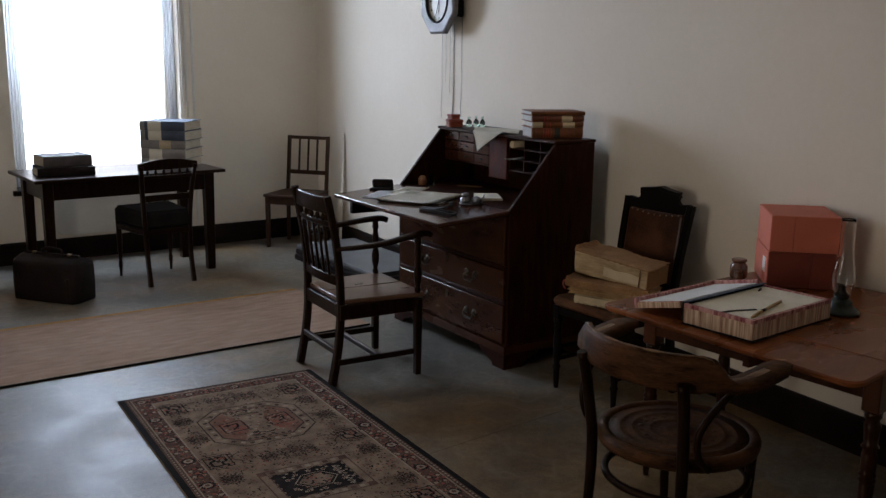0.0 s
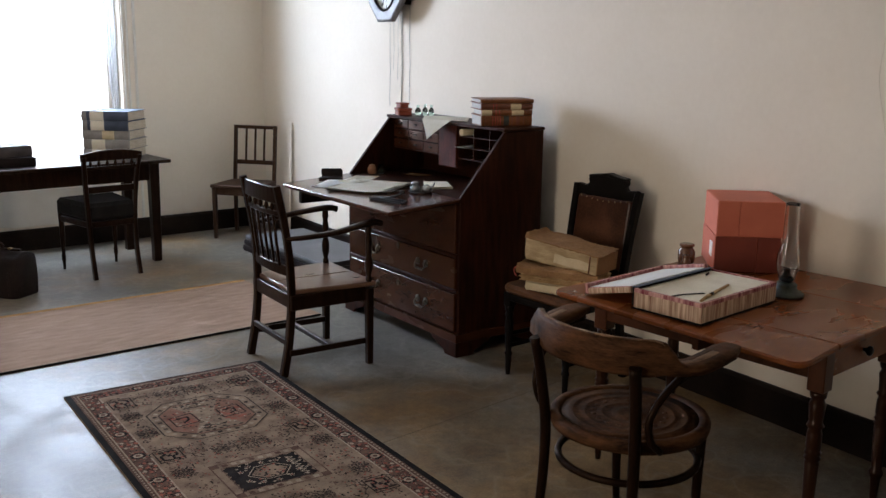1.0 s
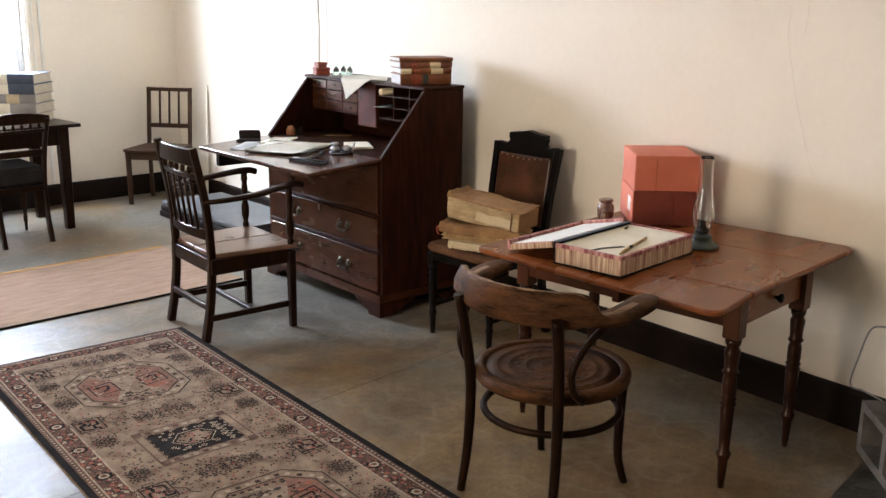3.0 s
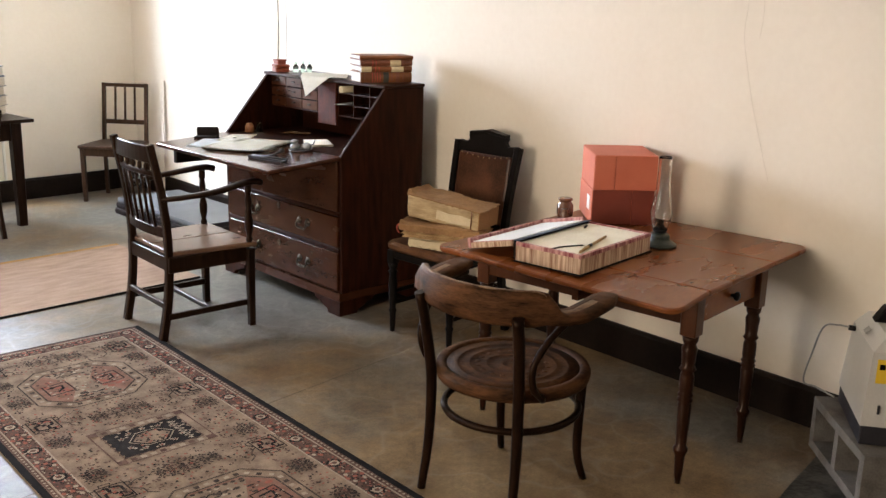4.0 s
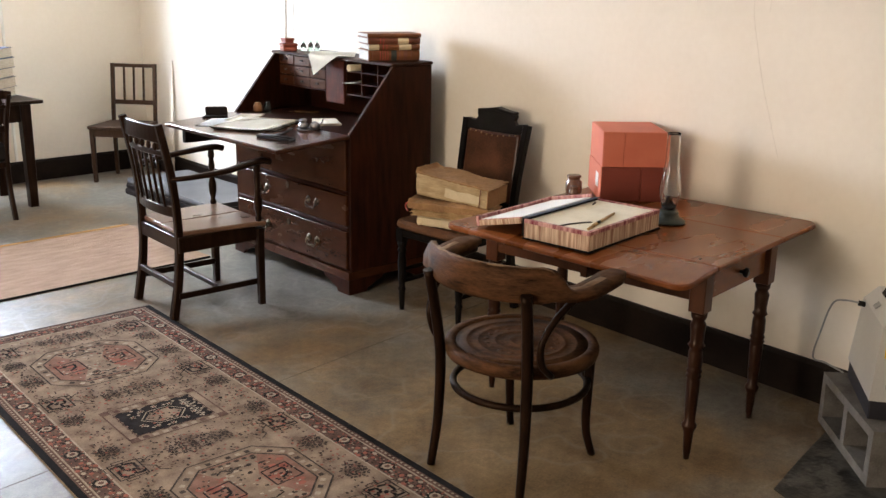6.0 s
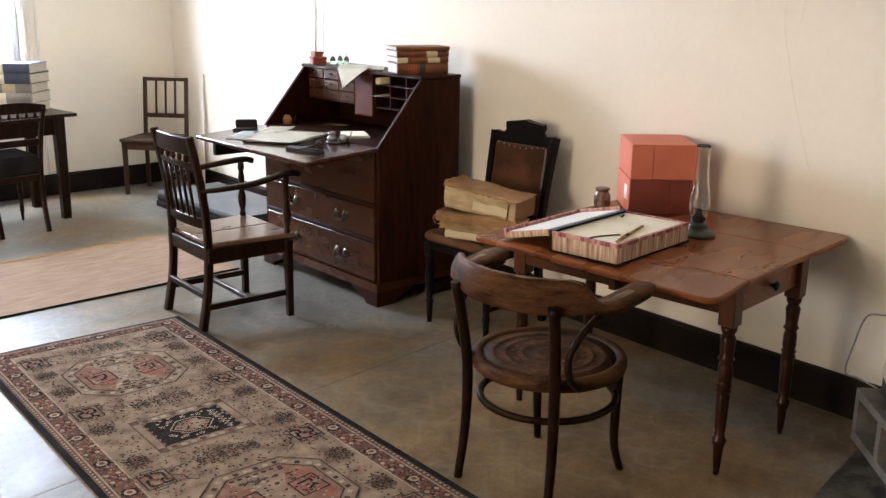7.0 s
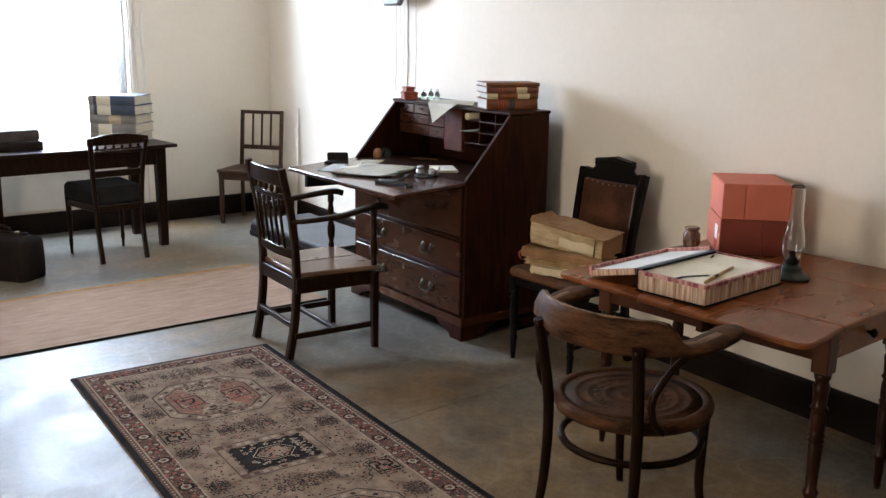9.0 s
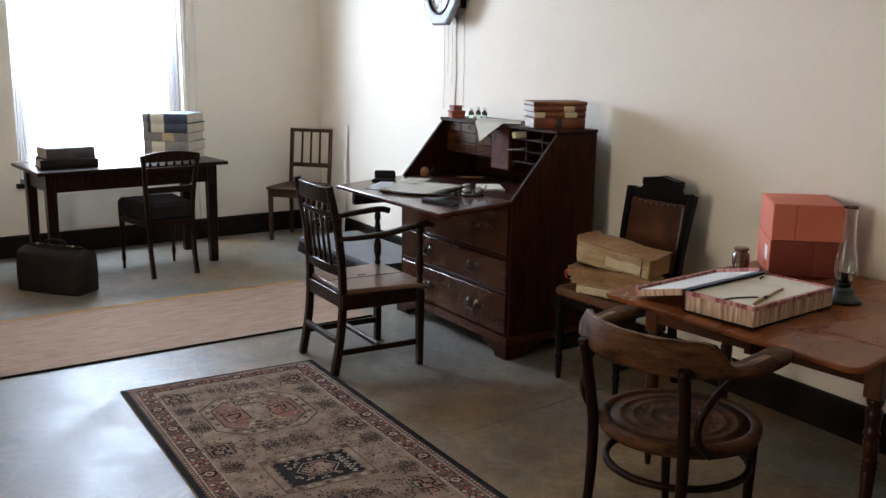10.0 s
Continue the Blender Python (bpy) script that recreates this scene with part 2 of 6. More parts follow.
def lace_material():
    m = bpy.data.materials.new("net_curtain")
    m.use_nodes = True
    n, l = m.node_tree.nodes, m.node_tree.links
    d, t, x, s = n.new("ShaderNodeBsdfDiffuse"), n.new("ShaderNodeBsdfTranslucent"), n.new("ShaderNodeMixShader"), n.new("ShaderNodeMixShader")
    tr = n.new("ShaderNodeBsdfTransparent")
    noise_n = n.new("ShaderNodeTexNoise")
    noise_n.inputs["Scale"].default_value = 45
    d.inputs["Color"].default_value = (0.76, 0.76, 0.76, 1)
    t.inputs["Color"].default_value = (0.48, 0.49, 0.50, 1)
    l.new(d.outputs[0], x.inputs[1])
    l.new(t.outputs[0], x.inputs[2])
    thread = n.new("ShaderNodeMapRange")
    thread.inputs["From Min"].default_value, thread.inputs["From Max"].default_value = 0.2, 0.6
    thread.inputs["To Min"].default_value = 0.93
    l.new(noise_n.outputs["Fac"], thread.inputs["Value"])
    l.new(thread.outputs["Result"], s.inputs[0])
    l.new(tr.outputs[0], s.inputs[1])
    l.new(x.outputs[0], s.inputs[2])
    l.new(s.outputs[0], n["Material Output"].inputs["Surface"])
    return m


NET = lace_material()


def floor_material():
    """Old polished screed: grey, with broad brown stains, small speckle and fine scuffs."""
    m = bpy.data.materials.new("polished_screed")
    m.use_nodes = True
    n, l = m.node_tree.nodes, m.node_tree.links
    p = n["Principled BSDF"]
    tc = n.new("ShaderNodeTexCoord")

    def noise_at(scale, detail, rough=0.5):
        q = n.new("ShaderNodeTexNoise")
        q.inputs["Scale"].default_value, q.inputs["Detail"].default_value, q.inputs["Roughness"].default_value = scale, detail, rough
        l.new(tc.outputs["Object"], q.inputs["Vector"])
        return q.outputs["Fac"]

    def ramp(src, lo, hi, a, b):
        q = n.new("ShaderNodeMapRange")
        q.inputs["From Min"].default_value, q.inputs["From Max"].default_value = lo, hi
        q.inputs["To Min"].default_value, q.inputs["To Max"].default_value = a, b
        l.new(src, q.inputs["Value"])
        return q.outputs["Result"]

    def mix(fac, a, b, mode="MIX"):
        q = n.new("ShaderNodeMix")
        q.data_type, q.blend_type = "RGBA", mode
        for key, val in (("Factor", fac), ("A", a), ("B", b)):
            sock = [i for i in q.inputs if i.name == key and (i.type == ("VALUE" if key == "Factor" else "RGBA"))][0]
            if isinstance(val, tuple):
                sock.default_value = (*val, 1)
            elif isinstance(val, float):
                sock.default_value = val
            else:
                l.new(val, sock)
        return [o for o in q.outputs if o.type == "RGBA"][0]

    broad, mid, speck, grit = noise_at(0.85, 6, 0.62), noise_at(3.2, 7, 0.72), noise_at(26, 8, 0.85), noise_at(110, 4, 0.8)
    # old polish has browned the screed most between the table and the bureau
    place = n.new("ShaderNodeMapping")
    place.inputs["Location"].default_value = (-2.7 / 2.1, -2.4 / 2.1, 0)
    place.inputs["Scale"].default_value = (1 / 2.1, 1 / 2.1, 1 / 2.1)
    l.new(tc.outputs["Object"], place.inputs["Vector"])
    worn = n.new("ShaderNodeTexGradient")
    worn.gradient_type = "SPHERICAL"
    l.new(place.outputs["Vector"], worn.inputs["Vector"])
    bias = n.new("ShaderNodeMath")
    bias.operation = "MULTIPLY_ADD"
    l.new(worn.outputs["Fac"], bias.inputs[0])
    bias.inputs[1].default_value = 0.16
    l.new(broad, bias.inputs[2])
    broad = bias.outputs[0]
    base = mix(ramp(mid, 0.35, 0.68, 0.0, 1.0), (0.090, 0.081, 0.067), (0.196, 0.184, 0.161))
    stain = mix(ramp(broad, 0.47, 0.64, 0.0, 0.95), base, mix(ramp(mid, 0.3, 0.7, 0.0, 1.0), (0.096, 0.055, 0.022), (0.265, 0.178, 0.092)))
    col = mix(0.62, stain, mix(ramp(speck, 0.3, 0.7, 0.0, 1.0), (0.45, 0.44, 0.42), (1.36, 1.34, 1.30)), "MULTIPLY")
    col = mix(0.55, col, mix(ramp(grit, 0.32, 0.68, 0.0, 1.0), (0.55, 0.54, 0.52), (1.40, 1.39, 1.37)), "MULTIPLY")
    # pale scuffs left by furniture and feet
    scuff = n.new("ShaderNodeTexVoronoi")
    scuff.feature = "DISTANCE_TO_EDGE"
    scuff.inputs["Scale"].default_value = 1.7
    warp = n.new("ShaderNodeTexNoise")
    warp.inputs["Scale"].default_value = 2.4
    l.new(tc.outputs["Object"], warp.inputs["Vector"])
    l.new(warp.outputs["Color"], scuff.inputs["Vector"])
    col = mix(ramp(scuff.outputs["Distance"], 0.0, 0.035, 0.16, 0.0), col, (0.30, 0.28, 0.25))
    l.new(col, p.inputs["Base Color"])
    l.new(ramp(mid, 0.3, 0.7, 0.34, 0.56), p.inputs["Roughness"])
    p.inputs["Specular IOR Level"].default_value = 0.15
    bp = n.new("ShaderNodeBump")
    bp.inputs["Strength"].default_value, bp.inputs["Distance"].default_value = 0.06, 0.003
    l.new(mid, bp.inputs["Height"])
    l.new(bp.outputs["Normal"], p.inputs["Normal"])
    return m


FLOOR = floor_material()

# ---------------------------------------------------------------- mesh helpers


def add(bm, other, m=None):
    """Joins the bmesh other, moved by m, into bm."""
    if m is not None:
        other.transform(m)
    me = bpy.data.meshes.new("t")
    other.to_mesh(me)
    bm.from_mesh(me)
    bpy.data.meshes.remove(me)
    other.free()
    return bm


def box(x0, x1, y0, y1, z0, z1, b=0.0, seg=1):
    bm = bmesh.new()
    v = [bm.verts.new(p) for p in ((x0, y0, z0), (x1, y0, z0), (x1, y1, z0), (x0, y1, z0), (x0, y0, z1), (x1, y0, z1), (x1, y1, z1), (x0, y1, z1))]
    for f in ((3, 2, 1, 0), (4, 5, 6, 7), (0, 1, 5, 4), (1, 2, 6, 5), (2, 3, 7, 6), (3, 0, 4, 7)):
        bm.faces.new([v[i] for i in f])
    if b:
        bmesh.ops.bevel(bm, geom=bm.edges[:], offset=b, segments=seg, affect="EDGES", profile=0.5)
    return bm


def prism(poly, lo, hi, axis="z", b=0.0):
    """A polygon drawn in the plane across axis and pulled from lo to hi: z: (x, y); y: (x, z); x: (y, z)."""
    def at(p, h):
        return {"z": (p[0], p[1], h), "y": (p[0], h, p[1]), "x": (h, p[0], p[1])}[axis]
    bm = bmesh.new()
    lower, upper = [bm.verts.new(at(p, lo)) for p in poly], [bm.verts.new(at(p, hi)) for p in poly]
    n = len(poly)
    bm.faces.new(lower[::-1])
    bm.faces.new(upper)
    for i in range(n):
        bm.faces.new((lower[i], lower[(i + 1) % n], upper[(i + 1) % n], upper[i]))
    bmesh.ops.recalc_face_normals(bm, faces=bm.faces[:])
    if b:
        bmesh.ops.bevel(bm, geom=bm.edges[:], offset=b, segments=1, affect="EDGES")
    return bm


def lathe(profile, seg=20, x=0.0, y=0.0, z=0.0):
    bm = bmesh.new()
    rings = []
    for r, h in profile:
        rings.append([bm.verts.new((x + r * math.cos(2 * math.pi * i / seg), y + r * math.sin(2 * math.pi * i / seg), z + h)) for i in range(seg)])
    for a, c in zip(rings, rings[1:]):
        for i in range(seg):
            f = bm.faces.new((a[i], a[(i + 1) % seg], c[(i + 1) % seg], c[i]))
            f.smooth = True
    bm.faces.new(rings[0][::-1])
    bm.faces.new(rings[-1])
    return bm


def sweep(points, section, closed=False, up=(0, 0, 1), scales=None, smooth=True):
    """A section, drawn as (side, up) pairs, carried along the points."""
    pts = [Vector(p) for p in points]
    n, upv = len(pts), Vector(up)
    bm = bmesh.new()
    rings = []
    for i, p in enumerate(pts):
        a = pts[(i - 1) % n] if closed or i else pts[0]
        c = pts[(i + 1) % n] if closed or i < n - 1 else pts[-1]
        d = (c - a).normalized()
        side = d.cross(upv)
        side = side.normalized() if side.length > 1e-4 else Vector((1, 0, 0))
        u2 = side.cross(d).normalized()
        k = scales[i] if scales else 1.0
        ks, ku = k if isinstance(k, tuple) else (k, k)
        rings.append([bm.verts.new(p + side * s * ks + u2 * h * ku) for s, h in section])
    m = len(section)
    for i in range(n if closed else n - 1):
        a, c = rings[i], rings[(i + 1) % n]
        for j in range(m):
            f = bm.faces.new((a[j], a[(j + 1) % m], c[(j + 1) % m], c[j]))
            f.smooth = smooth
    if not closed:
        bm.faces.new(rings[0])
        bm.faces.new(rings[-1][::-1])
    bmesh.ops.recalc_face_normals(bm, faces=bm.faces[:])
    return bm


def ring_section(r, k=8, rz=None):
    return [(r * math.cos(2 * math.pi * i / k), (rz or r) * math.sin(2 * math.pi * i / k)) for i in range(k)]


def rect_section(w, h, c=0.2):
    a, b2, e = w / 2, h / 2, min(w, h) * c
    return [(a - e, -b2), (a, -b2 + e), (a, b2 - e), (a - e, b2), (-a + e, b2), (-a, b2 - e), (-a, -b2 + e), (-a + e, -b2)]


def tube(points, r, k=8, closed=False, up=(0, 0, 1), scales=None):
    return sweep(points, ring_section(r, k), closed, up, scales)


def curve_points(ctrl, steps=8):
    """Catmull-Rom through the control points."""
    c = [Vector(p) for p in ctrl]
    c = [2 * c[0] - c[1]] + c + [2 * c[-1] - c[-2]]
    out = []
    for i in range(1, len(c) - 2):
        for s in range(steps):
            t = s / steps
            a, b2, d, e = c[i - 1], c[i], c[i + 1], c[i + 2]
            out.append(0.5 * (2 * b2 + (d - a) * t + (2 * a - 5 * b2 + 4 * d - e) * t * t + (3 * b2 - a - 3 * d + e) * t ** 3))
    return out + [c[-2]]


def thing(name, m, label, category, group="", kind=""):
    ob = new(name)
    ob.matrix_world = m
    ob.empty_display_size = 0.1
    return tagged(ob, label, category, group, kind)


def part(name, bm, mat, parent=None, label=""):
    me = bpy.data.meshes.new(name)
    bm.to_mesh(me)
    bm.free()
    me.materials.append(mat)
    ob = new(name, me)
    ob.parent = parent
    return tagged(ob, label)


def structure(name, bm, mat, label, category):
    return tagged(part(name, bm, mat), label, category, kind="structure")


# ---------------------------------------------------------------- the room
WX, WS, FARY = 3.59, 0.072, 7.665        # long wall: x = WX + WS * (y - 2); window wall: y = FARY
CEILZ, LEFTX, BACKY = 3.1, -2.6, -4.6


def wall_x(y):
    return WX + WS * (y - 2.0)


LONG = Matrix.Translation((WX, 2.0, 0)) @ pose(0, 0, 0, 0, 0, -math.degrees(math.atan(WS)))  # x into the wall, y along it
structure("floor", box(LEFTX - 0.3, 4.33, BACKY - 0.3, 8.02, -0.12, 0.0), FLOOR, "blotchy grey-brown polished screed floor", "floor")
structure("ceiling", box(LEFTX - 0.3, 4.33, BACKY - 0.3, FARY + 0.4, CEILZ, CEILZ + 0.1), CEIL, "plain white ceiling", "ceiling")
bm = box(0, 0.3, -6.9, 5.95, -0.02, CEILZ)
bm.transform(LONG)
structure("wall_east", bm, PLASTER, "cream plastered wall with hairline cracks", "wall")
V0, V1, VZ0, VZ1 = 1.7, 3.1, 0.65, 2.15
bm = box(LEFTX - 0.3, LEFTX, BACKY - 0.3, V0, -0.02, CEILZ)
add(bm, box(LEFTX - 0.3, LEFTX, V1, FARY + 0.4, -0.02, CEILZ))
add(bm, box(LEFTX - 0.3, LEFTX, V0, V1, -0.02, VZ0))
add(bm, box(LEFTX - 0.3, LEFTX, V0, V1, VZ1, CEILZ))
structure("wall_west", bm, PLASTER, "cream plastered wall", "wall")
structure("wall_south", box(LEFTX - 0.3, 4.3, BACKY - 0.3, BACKY, -0.02, CEILZ), PLASTER, "cream plastered wall", "wall")
# window wall with its opening
W0, W1, WZ0, WZ1, WT = 1.45, 2.745, 0.56, 2.55, 0.36
bm = box(LEFTX, W0, FARY, FARY + WT, -0.02, CEILZ)
add(bm, box(W1, 4.35, FARY, FARY + WT, -0.02, CEILZ))
add(bm, box(W0, W1, FARY, FARY + WT, -0.02, WZ0))
add(bm, box(W0, W1, FARY, FARY + WT, WZ1, CEILZ))
structure("wall_north", bm, PLASTER, "cream plastered wall with a deep window opening", "wall")
for p, q in (((-2.6, 2.62), (3.55, 3.152)),):
    structure("floor_joint", sweep([(p[0], p[1], 0.0), (q[0], q[1], 0.0)], [(-0.002, 0.0), (0.002, 0.0), (0.002, 0.0006), (-0.002, 0.0006)]), SKIRT_LINE, "fine joint line across the screed floor", "joint")
# skirting boards
bm = prism([(-0.022, 0), (-0.022, 0.148), (-0.014, 0.165), (0, 0.165), (0, 0)], -6.55, 5.64, "y")
bm.transform(LONG)
structure("baseboard_east", bm, SKIRT, "tall black-brown painted skirting board", "skirting board")
bm = prism([(FARY - 0.022, 0), (FARY - 0.022, 0.15), (FARY - 0.014, 0.168), (FARY, 0.168), (FARY, 0)], LEFTX, wall_x(FARY) - 0.024, "x")
structure("baseboard_north", bm, SKIRT, "tall black-brown painted skirting board", "skirting board")

# ---------------------------------------------------------------- the window
win = thing("window_1", pose(0, FARY, 0), "bright tall window with white sashes and thin net curtain", "window", kind="structure")
part("window_sill", box(W0 - 0.03, W1 + 0.02, -0.03, 0.22, WZ0 - 0.035, WZ0 + 0.004, 0.006), SKIRT, win, "dark painted sill")
for x0, x1, z0, z1 in ((W0, W0 + 0.05, WZ0 + 0.004, WZ1), (W1 - 0.05, W1, WZ0 + 0.004, WZ1)):
    part("window_frame", box(x0, x1, 0.22, 0.29, z0, z1, 0.004), WHITEPAINT, win)
for z0, z1 in ((WZ0 + 0.004, WZ0 + 0.07), (2.10, 2.14), (WZ1 - 0.06, WZ1)):
    part("window_frame", box(W0 + 0.05, W1 - 0.05, 0.225, 0.285, z0, z1, 0.004), WHITEPAINT, win)
for z0, z1 in ((WZ0 + 0.07, 2.10), (2.14, WZ1 - 0.06)):
    pane = part("pane", box(W0 + 0.05, W1 - 0.05, 0.252, 0.256, z0, z1), GLASS, win)
    pane.visible_shadow = False


def folded(x0, x1, z0, z1, folds, depth, y, gather=1.0):
    bm = bmesh.new()
    n = folds * 8
    low, high = [], []
    for i in range(n + 1):
        x = x0 + (x1 - x0) * i / n
        dy = depth * math.sin(2 * math.pi * folds * i / n) + 0.3 * depth * math.sin(9.1 * i / n)
        low.append(bm.verts.new((x1 - (x1 - x) * gather + 0.004 * math.sin(i), y + dy * 1.3, z0)))
        high.append(bm.verts.new((x, y + dy, z1)))
    for i in range(n):
        f = bm.faces.new((low[i], low[i + 1], high[i + 1], high[i]))
        f.smooth = True
    return bm


for x0, x1, k in ((W0 + 0.015, W0 + 0.10, 1.0), (W1 - 0.115, W1 + 0.0, 0.35)):
    ob = part("net_curtain", folded(x0, x1, WZ0 + 0.02, WZ1 - 0.02, 4, 0.012, FARY + 0.10, k), NET)
    tagged(ob, "thin white net curtain drawn aside at the window", "curtain", "net curtains at the window")
structure("backdrop", box(-3, 7, 9.6, 9.62, -0.05, 5.5), DAYLIGHT, "blank white overcast daylight outside the window", "backdrop")
# beads of the window trim, running down to the skirting
for x, w in ((2.797, 0.016), (2.856, 0.022), (2.762, 0.012)):
    structure("trim", box(x - w / 2, x + w / 2, FARY - 0.012, FARY, 0.17, CEILZ, 0.004), WHITEPAINT, "thin painted bead beside the window", "trim")
structure("trim_apron", prism([(1.70, 0.47), (1.70, 0.25), (1.74, 0.20), (1.85, 0.185), (2.12, 0.185), (2.60, 0.20), (2.66, 0.25), (2.66, 0.47)], FARY - 0.014, FARY + 0.001, "y", 0.004), WHITEPAINT, "pale painted panel below the window sill", "panel")

# ---------------------------------------------------------------- rugs
RUG = Matrix.Translation((1.183, 4.297, 0)) @ Matrix(((0.9978, -0.0659, 0, 0), (-0.0659, -0.9978, 0, 0), (0, 0, 1, 0), (0, 0, 0, 1)))
RW, RL = 0.968, 2.43


def flat(polys, z, t=0.0012):
    """Thin inlaid pieces: polygons (u, v) on the rug, raised to z."""
    bm = bmesh.new()
    for poly in polys:
        pts = [RUG @ Vector((u, v, 0)) for u, v in poly]
        area = sum(p.x * q.y - q.x * p.y for p, q in zip(pts, pts[1:] + pts[:1]))
        if area < 0:
            pts = pts[::-1]
        bm.faces.new([bm.verts.new((p.x, p.y, z)) for p in pts])
    return bm


def rect(u0, u1, v0, v1):
    return [(u0, v0), (u1, v0), (u1, v1), (u0, v1)]


def frame_of(u0, u1, v0, v1, w):
    return [rect(u0, u1, v0, v0 + w), rect(u0, u1, v1 - w, v1), rect(u0, u0 + w, v0 + w, v1 - w), rect(u1 - w, u1, v0 + w, v1 - w)]


def ngon(u, v, ru, rv, n=8, turn=0.3927):
    return [(u + ru * math.cos(2 * math.pi * i / n + turn), v + rv * math.sin(2 * math.pi * i / n + turn)) for i in range(n)]


def oct_of(u, v, a, b2, c):
    return [(u - a + c, v - b2), (u + a - c, v - b2), (u + a, v - b2 + c), (u + a, v + b2 - c), (u + a - c, v + b2), (u - a + c, v + b2), (u - a, v + b2 - c), (u - a, v - b2 + c)]


def band(outer, inner):
    n = len(outer)
    return [[outer[i], outer[(i + 1) % n], inner[(i + 1) % n], inner[i]] for i in range(n)]


def stroke(pts, w):
    out = []
    for (a, b2), (c, d) in zip(pts, pts[1:]):
        l = math.hypot(c - a, d - b2) or 1e-6
        nx, ny = -(d - b2) / l * w / 2, (c - a) / l * w / 2
        out.append([(a + nx, b2 + ny), (c + nx, d + ny), (c - nx, d - ny), (a - nx, b2 - ny)])
    return out


rng = random.Random(4)
rug = thing("patterned_rug", pose(0, 0, 0), "worn beige oriental rug with red medallions and a black edge", "rug")
bm = prism([tuple((RUG @ Vector((u, v, 0)))[:2]) for u, v in rect(0, RW, 0, RL)], 0.0, 0.008, "z")
part("rug_field", bm, RUGFIELD, rug, "beige wool pile")
part("edge", flat([rect(0.0, 0.027, 0, RL), rect(RW - 0.027, RW, 0, RL), rect(0.027, RW - 0.027, 0, 0.008)], 0.0092), BLACKEDGE, rug, "black bound edge")
# borders
B0, B1 = 0.052, 0.130
bm = flat(frame_of(0.027, RW - 0.027, 0.008, RL, 0.021) + frame_of(B0 + 0.004, RW - B0 - 0.004, 0.034, RL - 0.02, B1 - B0 - 0.008), 0.0092)
part("border", bm, RUGBROWN, rug, "brown patterned border")
bm = flat(frame_of(0.050, RW - 0.050, 0.028, RL - 0.02, 0.005) + frame_of(B1 - 0.004, RW - B1 + 0.004, 0.106, RL - 0.1, 0.007), 0.0098)
part("guard_stripe", bm, RUGPALE, rug, "pale guard stripe")
pale, dark, red, brown, grey = [], [], [], [], []


def rosette(u, v, r=0.036):
    dark.append(ngon(u, v, r * 0.86, r * 0.86))
    pale.append(ngon(u, v, r * 0.55, r * 0.55))
    brown.append(ngon(u, v, r * 0.28, r * 0.28))
    for k in range(8):
        t = k * math.pi / 4
        red.append(ngon(u + math.cos(t) * r * 1.02, v + math.sin(t) * r * 1.02, r * 0.13, r * 0.13, 5))


k = 0
v = 0.07
while v < RL:
    for u in (0.091, RW - 0.091):
        if k % 2 == 0:
            rosette(u, v)
        else:
            for du, dv in ((0, 0), (-0.02, -0.028), (0.02, -0.028), (-0.02, 0.028), (0.02, 0.028), (0, -0.045), (0, 0.045), (-0.03, 0), (0.03, 0)):
                (red if (du == 0 or dv == 0) else pale).append(ngon(u + du, v + dv, 0.009, 0.010, 6))
                dark.append(ngon(u + du * 0.6, v + dv * 0.55 + 0.012, 0.005, 0.005, 5))
    v += 0.125
    k += 1
for i in range(2600):
    # small knots all over the border
    if i % 5:
        u, v = rng.choice((rng.uniform(0.058, 0.126), RW - rng.uniform(0.058, 0.126))), rng.uniform(0.04, RL)
    else:
        u, v = rng.uniform(0.06, RW - 0.06), rng.uniform(0.038, 0.100)
    kind = (dark, pale, red, dark, grey)[rng.randrange(5)]
    kind.append(ngon(u, v, rng.uniform(0.0022, 0.0048), rng.uniform(0.0025, 0.0055), 5, rng.random()))
for i in range(1, 7):
    u = 0.091 + i * (RW - 0.182) / 7
    if i % 2:
        for du, dv in ((0, 0), (-0.03, -0.016), (0.03, -0.016), (-0.03, 0.016), (0.03, 0.016)):
            red.append(ngon(u + du, 0.07 + dv, 0.009, 0.009, 6))
            dark.append(ngon(u + du * 0.5, 0.07 - dv, 0.006, 0.006, 5))
    else:
        rosette(u, 0.07, 0.030)
n = int(RL / 0.022)
for i in range(n):
    for u in (0.038, RW - 0.038):
        pale.append(rect(u - 0.004, u + 0.004, 0.03 + i * 0.022, 0.04 + i * 0.022))
UC = RW / 2 - 0.012


